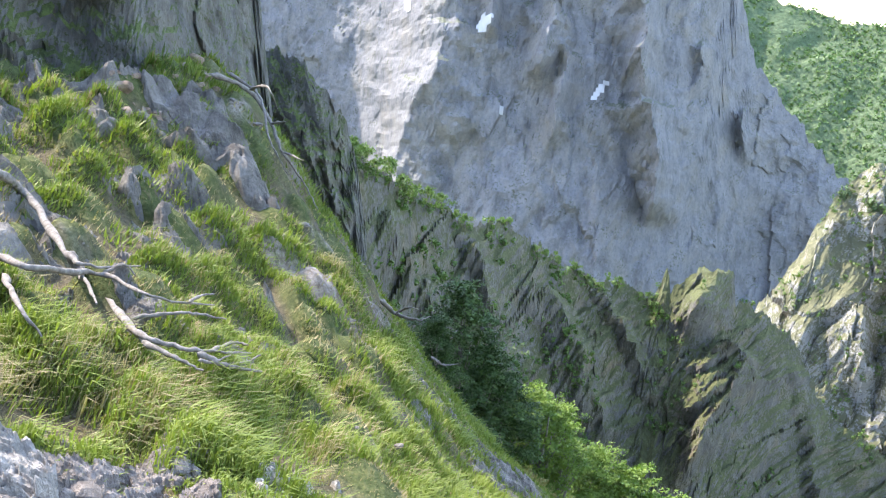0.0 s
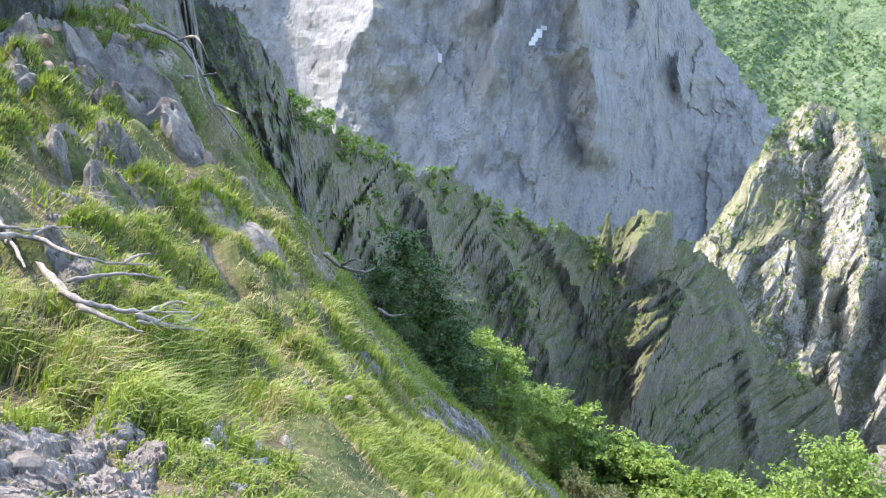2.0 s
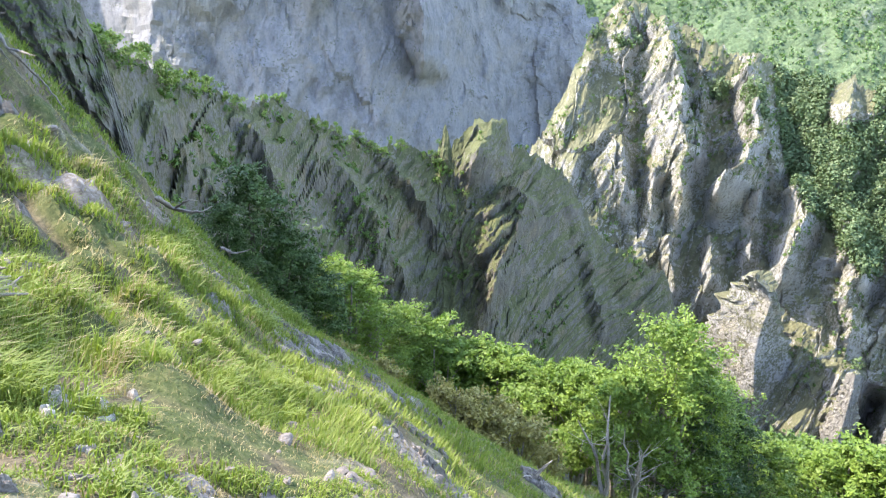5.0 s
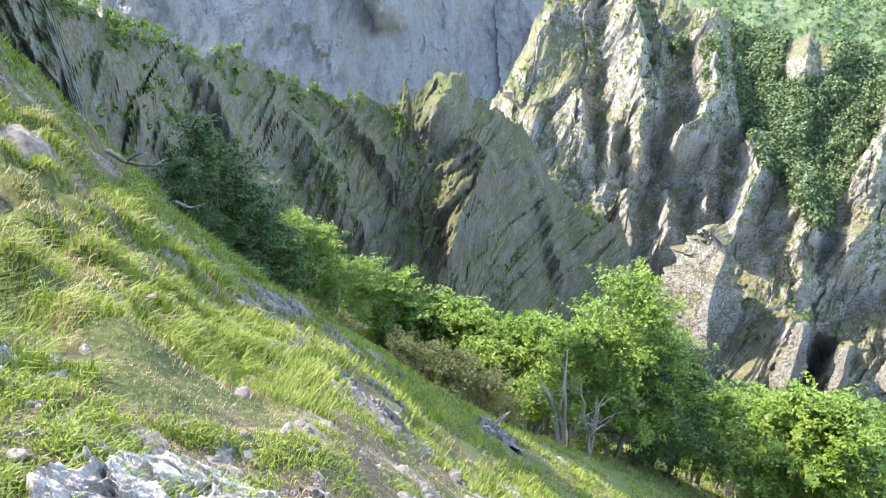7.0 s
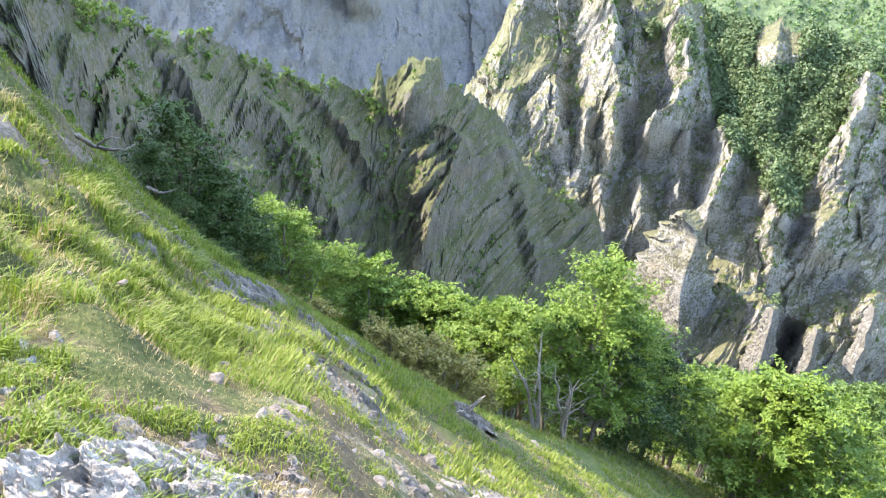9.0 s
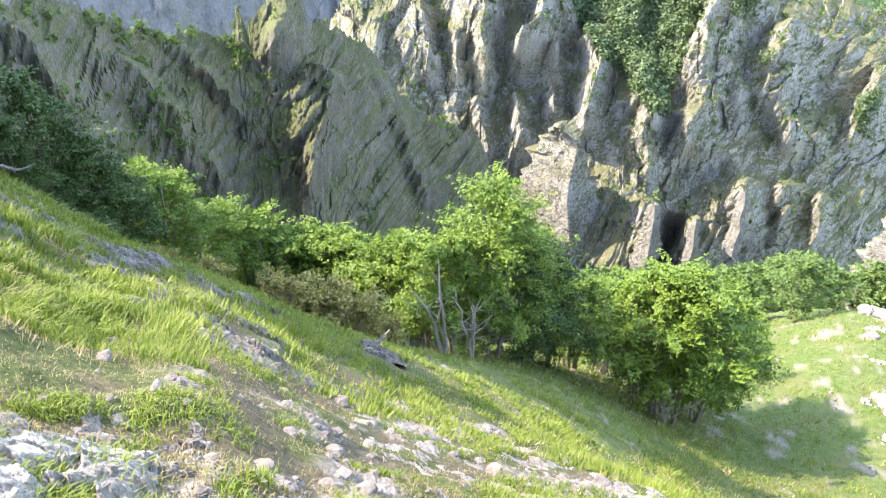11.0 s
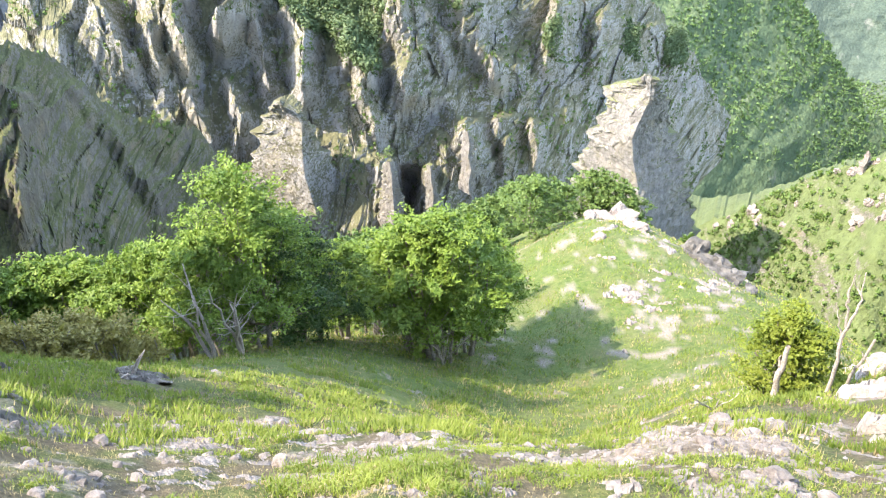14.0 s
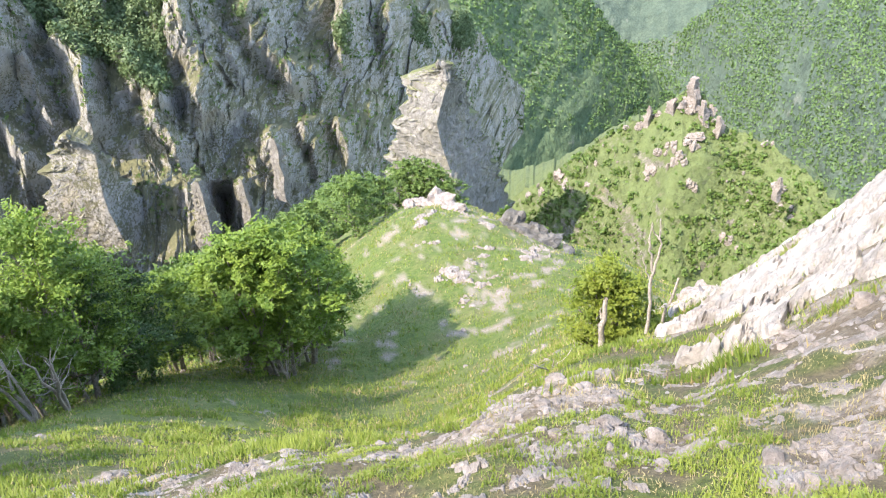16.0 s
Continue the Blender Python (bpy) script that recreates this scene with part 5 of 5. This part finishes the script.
def stones():
    shapes = [mesh_from("stone", *rock_shape(600 + k, BALL2, 12, (1, 0.85, 0.55), 0.08), STONE, False) for k in range(8)]
    x, y, r, g = scatter_polar(31, 2600, -34, 110, 1.9, 9.0, 1.0)
    keep = np.argwhere(scree_at(x, y) > 0.35 + 0.5 * g.random(len(x)))[:, 0][:132]
    for i in keep:
        s = float(0.02 + 0.085 * g.random() ** 2.5) * (0.8 + 0.1 * r[i])
        ob = new("stone", shapes[i % 8])
        ob.matrix_world = Matrix.Translation((x[i], y[i], float(ground_z(x[i], y[i])) + s * 0.15)) @ pose(0, 0, 0, *(g.uniform(-25, 25, 2)), g.uniform(0, 360)) @ Matrix.Scale(s, 4)
        tagged(ob, "loose pale limestone stone on the slope", "stone", "loose stones")
    x, y, r, g = scatter_polar(35, 900, -34, 100, 1.9, 7.0)
    for i in range(120):
        s = float(0.015 + 0.05 * g.random() ** 2.5) * (0.8 + 0.1 * r[i])
        ob = new("stone", shapes[i % 8])
        ob.matrix_world = Matrix.Translation((x[i], y[i], float(ground_z(x[i], y[i])) + s * 0.3)) @ pose(0, 0, 0, *(g.uniform(-25, 25, 2)), g.uniform(0, 360)) @ Matrix.Scale(s, 4)
        tagged(ob, "small pale limestone stone lying in the turf", "stone", "loose stones")
    x, y, r, g = scatter_polar(33, 60000, -34, 112, 1.8, 60, 1.0)
    keep = np.argwhere(scree_at(x, y) > 0.3 + 0.6 * g.random(len(x)))[:, 0][:3000]
    base = [rock_shape(640 + k, BALL1, 9, (1, 0.85, 0.55), 0.05)[0] for k in range(6)]
    bf = BALL1[1]
    vs = []
    z = ground_z(x[keep], y[keep])
    for j, i in enumerate(keep):
        s = (0.010 + 0.045 * g.random() ** 3) * (0.7 + 0.11 * r[i])
        c, t = math.cos(g.random() * 6.28), math.sin(g.random() * 6.28)
        b = base[j % 6]
        vs.append(np.stack([b[:, 0] * c - b[:, 1] * t, b[:, 0] * t + b[:, 1] * c, b[:, 2]], -1) * s + (x[i], y[i], z[j] + s * 0.1))
    v = np.concatenate(vs)
    f = (bf[None] + (np.arange(len(keep)) * len(base[0]))[:, None, None]).reshape(-1, 3)
    tagged(new("gravel", mesh_from("gravel", v, f, STONE, False)), "pale limestone gravel and rubble in the broken turf", "gravel", kind="stuff")


stones()


# ---- grass ----
def blades(seed, tufts, per, a0, a1, r0, r1, length, width, spread, mat, name, label, keep_scree=0.5, hang=0.22, grow=1.0, simple=False, bare=-0.5):
    """Tufts of bent blades that hang down the slope."""
    x, y, r, g = scatter_polar(seed, tufts, a0, a1, r0, r1, grow)
    ok = (scree_at(x, y) < keep_scree * (0.3 + g.random(tufts))) & (fbm(x * 0.9, y * 0.9, 7.0, 3, 60) + 0.7 * vnoise(x * 2.6, y * 2.6, 1.0, 63) * (1 - smooth(r, 14, 26)) > bare + 0.2 * g.random(tufts)) & (gaps_at(x, y) * (1 - smooth(r, 12, 20)) < 0.45 + 0.7 * g.random(tufts))
    x, y, r = x[ok], y[ok], r[ok]
    k = len(x)
    vig = 0.65 + 0.5 * smooth(fbm(x * 0.7, y * 0.7, 2.0, 3, 61), -0.5, 0.7)
    bx = np.repeat(x, per) + g.normal(size=k * per) * spread * np.repeat(np.sqrt(r / 4), per)
    by = np.repeat(y, per) + g.normal(size=k * per) * spread * np.repeat(np.sqrt(r / 4), per)
    bz = ground_z(bx, by) - 0.02
    n = k * per
    L = length * g.uniform(0.45, 1.15, n) * np.repeat(vig, per)
    W = width * np.repeat(np.maximum(1.0, r / 5.0) ** 0.8, per) * g.uniform(0.7, 1.3, n)
    ang = g.uniform(0, 2 * np.pi, n)
    lean = g.uniform(0.1, 0.75, n)
    dx, dy = np.cos(ang) * lean + hang * 0.87, np.sin(ang) * lean + hang * 0.45
    wx, wy = -np.sin(ang + g.normal(size=n) * 0.6), np.cos(ang + g.normal(size=n) * 0.6)
    p = np.stack([bx, by, bz], -1)
    d = np.stack([dx, dy, np.zeros(n)], -1)
    w = np.stack([wx, wy, np.zeros(n)], -1) * (W / 2)[:, None]
    up = np.array([0, 0, 1.0])
    mid = p + d * (L * 0.33)[:, None] + up * (L * 0.55)[:, None]
    tip = p + d * (L * 0.95)[:, None] + up * (L * (0.85 - 0.45 * lean - 0.25 * hang))[:, None]
    if simple:
        v = np.stack([p - w * 1.3, p + w * 1.3, tip], 1).reshape(-1, 3)
        f = np.arange(n * 3).reshape(-1, 3)
        tagged(new(name, mesh_from(name, v, f, mat, False)), label, "grass", kind="stuff")
        return
    v = np.stack([p - w, p + w, mid + w * 0.75, mid - w * 0.75, tip], 1).reshape(-1, 3)
    b = (np.arange(n) * 5)[:, None]
    f = np.stack([b + [0, 1, 2], b + [0, 2, 3], b + [3, 2, 4]], 1).reshape(-1, 3)
    tagged(new(name, mesh_from(name, v, f, mat, False)), label, "grass", kind="stuff")


blades(71, 9800, 17, -34, 110, 1.7, 6.5, 0.125, 0.0085, 0.04, GRASS, "grass", "fresh green mountain grass on the steep slope", 0.55, bare=-0.2)
blades(72, 6000, 12, -34, 110, 1.7, 6.5, 0.075, 0.006, 0.08, STRAW, "dry_grass", "dry straw-coloured grass among the green", 1.3, bare=-2.0)
blades(73, 17000, 13, -34, 112, 6.5, 22, 0.24, 0.013, 0.05, GRASS, "grass", "green grass tufts on the meadow slope", 0.55, simple=True, bare=-0.25)
blades(74, 9000, 10, -34, 112, 6.5, 22, 0.13, 0.010, 0.07, STRAW, "dry_grass", "dry grass tufts on the meadow slope", 0.9, simple=True)
blades(75, 13000, 9, -5, 112, 20, 75, 0.34, 0.010, 0.1, GRASS, "grass", "grass of the distant meadow", 0.6, simple=True)
blades(78, 6000, 7, 20, 112, 20, 75, 0.26, 0.009, 0.1, STRAW, "dry_grass", "dry grass of the distant meadow", 0.8, simple=True)
blades(80, 5200, 16, -34, 12, 4.5, 16, 0.2, 0.011, 0.055, GRASS, "grass", "dense green grass on the steep flank", 0.9, 0.3, simple=True, bare=-0.3)
blades(81, 1700, 12, -34, 12, 4.5, 15, 0.13, 0.009, 0.07, STRAW, "dry_grass", "straw among the grass of the steep flank", 1.2, 0.3, simple=True, bare=-1.5)
blades(76, 1300, 36, -34, 6, 3.8, 16, 0.27, 0.010, 0.04, GRASS, "grass_tussock", "hanging grass tussocks on the rocky flank", 0.9, 0.45, bare=-0.3)
blades(77, 260, 34, -34, 0, 4.2, 15, 0.26, 0.007, 0.05, STRAW, "straw_tussock", "long dry hanging tussocks on the rocky flank", 1.2, 0.6, bare=-0.3)
blades(79, 26, 60, -33, -21, 4.1, 4.9, 0.24, 0.006, 0.08, STRAW, "straw_tussock", "brown withered tussock drooping over the earth", 1.5, 0.9)


# ---- dead wood ----
def spot(az, el, r):
    return (r * math.sin(radians(az)), r * math.cos(radians(az)), r * math.tan(radians(el)))


def lying(az, el, r, lift):
    """Where the slope is met at that bearing and height, a little above the grass; r where it is met nowhere near."""
    d = np.geomspace(2.0, 30.0, 160)
    x, y = d * math.sin(radians(az)), d * math.cos(radians(az))
    hit = np.argwhere(ground_z(x, y) + lift >= d * math.tan(radians(el)))
    return spot(az, el, float(d[hit[0, 0]]) if len(hit) else r)


def branch(path, thick, seed, thin=0.006):
    """A bent tapering branch through places (bearing, height, distance), with knots."""
    g = np.random.default_rng(seed)
    p = np.array([lying(*q, 0.24 + thick) for q in path])
    t = np.linspace(0, len(p) - 1, len(p) * 5)
    q = np.stack([catmull(np.arange(len(p)), p[:, j], t) for j in range(3)], -1)
    q += g.normal(size=q.shape) * thick * 0.18
    u = np.linspace(0, 1, len(q))
    closed = np.where(np.arange(len(q)) == 0, 0.05, 1.0)
    return tube(q, closed * (thick * (1 - u) + thin * u) * (1 + 0.18 * g.normal(size=len(q))).clip(0.7, 1.4), 8)


def fallen(name, label, paths):
    root = empty(name, Matrix.Identity(4))
    for i, (path, th) in enumerate(paths):
        v, f = branch(path, th, i + 5)
        part("branch" if i == 0 else "twig", mesh_from("branch", v, f, DEADWOOD), root)
    return tagged(root, label, "branch", "bleached dead branches")


fallen("dead_branch", "bleached bare dead branch lying over the grass",
       [([(-30, -11.5, 7.91), (-28.4, -12.3, 7.57), (-26.7, -14.1, 7.22), (-25.0, -17.6, 6.88), (-24.0, -18.4, 6.71), (-20.4, -18.7, 6.54)], 0.058),
        ([(-25.0, -17.6, 6.88), (-24.2, -19.0, 6.79), (-23.4, -21.0, 6.79)], 0.048)])
fallen("dead_branch", "forked grey dead branch with broken tips over the grass",
       [([(-30.5, -17.0, 6.88), (-28.9, -17.4, 6.71), (-27.1, -18.3, 6.54), (-23.0, -19.1, 6.45), (-19.8, -20.8, 6.36), (-15.6, -21.6, 6.28)], 0.038),
        ([(-23.0, -19.1, 6.45), (-21.5, -18.6, 6.36), (-20.8, -19.4, 6.36)], 0.019), ([(-17.4, -21.3, 6.33), (-16.4, -20.9, 6.30), (-15.6, -20.9, 6.30)], 0.014),
        ([(-21.4, -22.1, 6.45), (-18.7, -22.0, 6.36), (-17.0, -22.1, 6.33), (-14.9, -22.6, 6.30)], 0.018), ([(-28.9, -18.4, 6.54), (-28.2, -20.5, 6.45), (-27.0, -22.6, 6.36)], 0.026)])
fallen("dead_branch", "pale forked dead branch splitting into bare fingers",
       [([(-22.8, -20.6, 6.36), (-21.1, -22.9, 6.19), (-18.9, -24.0, 6.11), (-16.1, -24.7, 6.02), (-13.1, -25.0, 6.02)], 0.029),
        ([(-22.0, -21.9, 6.19), (-20.6, -23.6, 6.11), (-18.6, -24.9, 6.02), (-16.6, -25.9, 6.02)], 0.030),
        ([(-17.0, -24.7, 6.02), (-15.0, -25.6, 5.99), (-12.3, -26.3, 5.95)], 0.024), ([(-16.1, -24.7, 6.02), (-14.4, -24.2, 6.02), (-13.3, -24.4, 6.02)], 0.016),
        ([(-15.0, -25.6, 5.99), (-13.6, -25.6, 5.97), (-12.4, -25.1, 5.95)], 0.016), ([(-16.9, -25.2, 6.02), (-15.8, -25.4, 6.02), (-14.6, -25.0, 6.02)], 0.013)])
fallen("dead_branch", "tangled dead grey limbs below the rock face",
       [([(-15.4, -6.2, 12), (-12.9, -7.2, 11.6), (-11.4, -9.4, 11.2), (-10.7, -11.3, 11), (-9.1, -13.6, 10.8), (-8.2, -15.2, 10.6)], 0.055),
        ([(-14.4, -6.0, 12), (-12.2, -7.6, 11.5), (-11.6, -10.4, 11), (-10.3, -12.9, 10.8)], 0.04), ([(-11.4, -9.4, 11.2), (-10.3, -9.2, 11.2)], 0.03), ([(-10.7, -11.3, 11), (-9.2, -11.9, 11)], 0.025),
        ([(-12.9, -7.2, 11.6), (-11.7, -7.0, 11.6), (-11.0, -8.4, 11.5)], 0.03)])
fallen("dead_branch", "bleached dead branch lying across the slope edge",
       [([(-3.6, -21.4, 12), (-2.4, -22.3, 12), (-0.9, -22.7, 12), (0.2, -22.5, 12)], 0.05), ([(-2.4, -22.3, 12), (-1.4, -21.9, 12), (-0.7, -22.0, 12)], 0.025), ([(0.4, -25.2, 13), (1.4, -25.7, 13), (2.6, -25.6, 13)], 0.03)])


def bare_stems(name, label, az, r, h, count, seed, spread=0.35, thick=0.045, twigs=10):
    """Leafless stems that rise from one foot and fork."""
    g = np.random.default_rng(seed)
    root = empty(name, Matrix.Translation(at(az, r, -0.05)))
    for i in range(count):
        hh = h * g.uniform(0.6, 1.0)
        lean = g.normal(size=2) * spread
        n = 7
        t = np.linspace(0, 1, n)
        p = np.stack([lean[0] * hh * t ** 1.3, lean[1] * hh * t ** 1.3, hh * t], -1)
        p[1:, :2] += np.cumsum(g.normal(size=(n - 1, 2)) * 0.03 * hh, axis=0)
        pieces = [tube(p, thick * (1 - 0.85 * t) + 0.006, 7)]
        for j in range(twigs):
            s = g.uniform(0.35, 0.95)
            a = np.array([np.interp(s, t, p[:, q]) for q in range(3)])
            e = a + np.array([*(g.normal(size=2) * 0.16 * hh), 0.18 * hh * g.uniform(0.3, 1.2)])
            m = (a + e) / 2 + g.normal(size=3) * 0.03 * hh
            pieces.append(tube(np.array([a, m, e]), [thick * 0.4 * (1.1 - s), thick * 0.25 * (1.1 - s), 0.004], 5))
        part("stem", mesh_from("stem", *join(pieces), STEMWOOD), root)
    return tagged(root, label, "dead tree", "leafless stems")


bare_stems("dead_bush", "bare grey many-stemmed dead bush in the meadow", 52.5, 30.2, 3.9, 6, 3, 0.2, 0.045, 12)
bare_stems("dead_bush", "pale leafless stems in front of the beech", 31.6, 23.8, 4.2, 3, 4, 0.2, 0.085, 6)
bare_stems("dead_bush", "pale leafless forked stems before the big beech", 34.2, 24.0, 4.2, 4, 5, 0.2, 0.075, 9)


def snag(name, label, r, limbs, thick):
    """Dead wood standing on the slope: its trunk and limbs by bearing and height, r metres off."""
    a, e = limbs[0][0]
    foot = at(a, r, -0.05)
    root = empty(name, Matrix.Translation(foot))
    for i, limb in enumerate(limbs):
        p = np.array([(r * math.sin(radians(b)), r * math.cos(radians(b)), r * math.tan(radians(h))) for b, h in limb]) - np.array(foot)
        if i == 0 and p[0, 2] > 0.02:
            p = np.concatenate([[[0.0, 0.0, 0.0]], p])
        w = thick * (1.0 if i == 0 else 0.62 if i < 3 else 0.35)
        t = np.linspace(0, 1, len(p))
        q = np.linspace(0, 1, 9)
        g = np.random.default_rng(int(a * 10) + i)
        fine = np.stack([np.interp(q, t, p[:, k]) for k in range(3)], -1) + g.normal(size=(9, 3)) * 0.012 * smooth(q, 0, 0.2)[:, None]
        part("trunk" if i == 0 else "limb", mesh_from("limb", *tube(fine, w * (1 - (0.4 if i == 0 else 0.8) * q) + 0.004, 8), STEMWOOD), root)
    return tagged(root, label, "dead tree", "leafless stems")


snag("dead_tree", "tall bleached dead tree with a forked top", 12.9, [[(86.38, -40.62), (86.21, -39.36), (86.06, -38.1), (86.17, -37.3)], [(86.17, -37.3), (86.4, -35.97), (86.25, -34.97), (86.09, -33.85)], [(86.07, -37.39), (85.68, -35.98), (85.37, -34.24)], [(85.96, -37.93), (85.32, -36.83), (84.84, -36.08)], [(86.32, -35.21), (85.76, -34.81), (85.48, -34.09)], [(85.67, -35.86), (85.26, -35.16)]], 0.036)
snag("dead_snag", "short broken leaning dead stem", 13.4, [[(87.56, -39.84), (87.91, -39.25), (88.18, -37.51)], [(87.91, -39.25), (87.75, -38.38)]], 0.03)
snag("dead_snag", "weathered broken stump with bare bark", 12.2, [[(82.66, -41.99), (82.59, -40.83), (82.62, -39.6)], [(82.57, -41.35), (82.24, -40.25)]], 0.062)
bare_stems("dead_snag", "small dead bush by the limestone rubble", 78.4, 12.5, 0.7, 3, 9, 0.3, 0.016, 6)
bare_stems("dead_bush", "bleached fallen branches over a rock", 25.4, 13.6, 0.7, 4, 10, 0.9, 0.035, 5)

# brown loose stones below the rock face
rng = np.random.default_rng(77)
BROWN = stone_material("rusty_limestone", (0.24, 0.175, 0.125), (0.36, 0.29, 0.23), (0.10, 0.07, 0.05), 0.2)
brown_shapes = [mesh_from("stone", *rock_shape(680 + k, BALL2, 12, (1, 0.8, 0.6), 0.08), BROWN, False) for k in range(6)]
for i in range(46):
    az, el = -21.5 + 6.5 * rng.random(), -5.2 - 4.2 * rng.random()
    p = lying(az, el, 11.0, 0.05)
    ob = new("stone", brown_shapes[i % 6])
    ob.matrix_world = Matrix.Translation(p) @ pose(0, 0, 0, *rng.uniform(-30, 30, 2), rng.uniform(0, 360)) @ Matrix.Scale(float(0.07 + 0.16 * rng.random() ** 2), 4)
    tagged(ob, "rusty brown broken stone below the rock face", "stone", "brown stones")
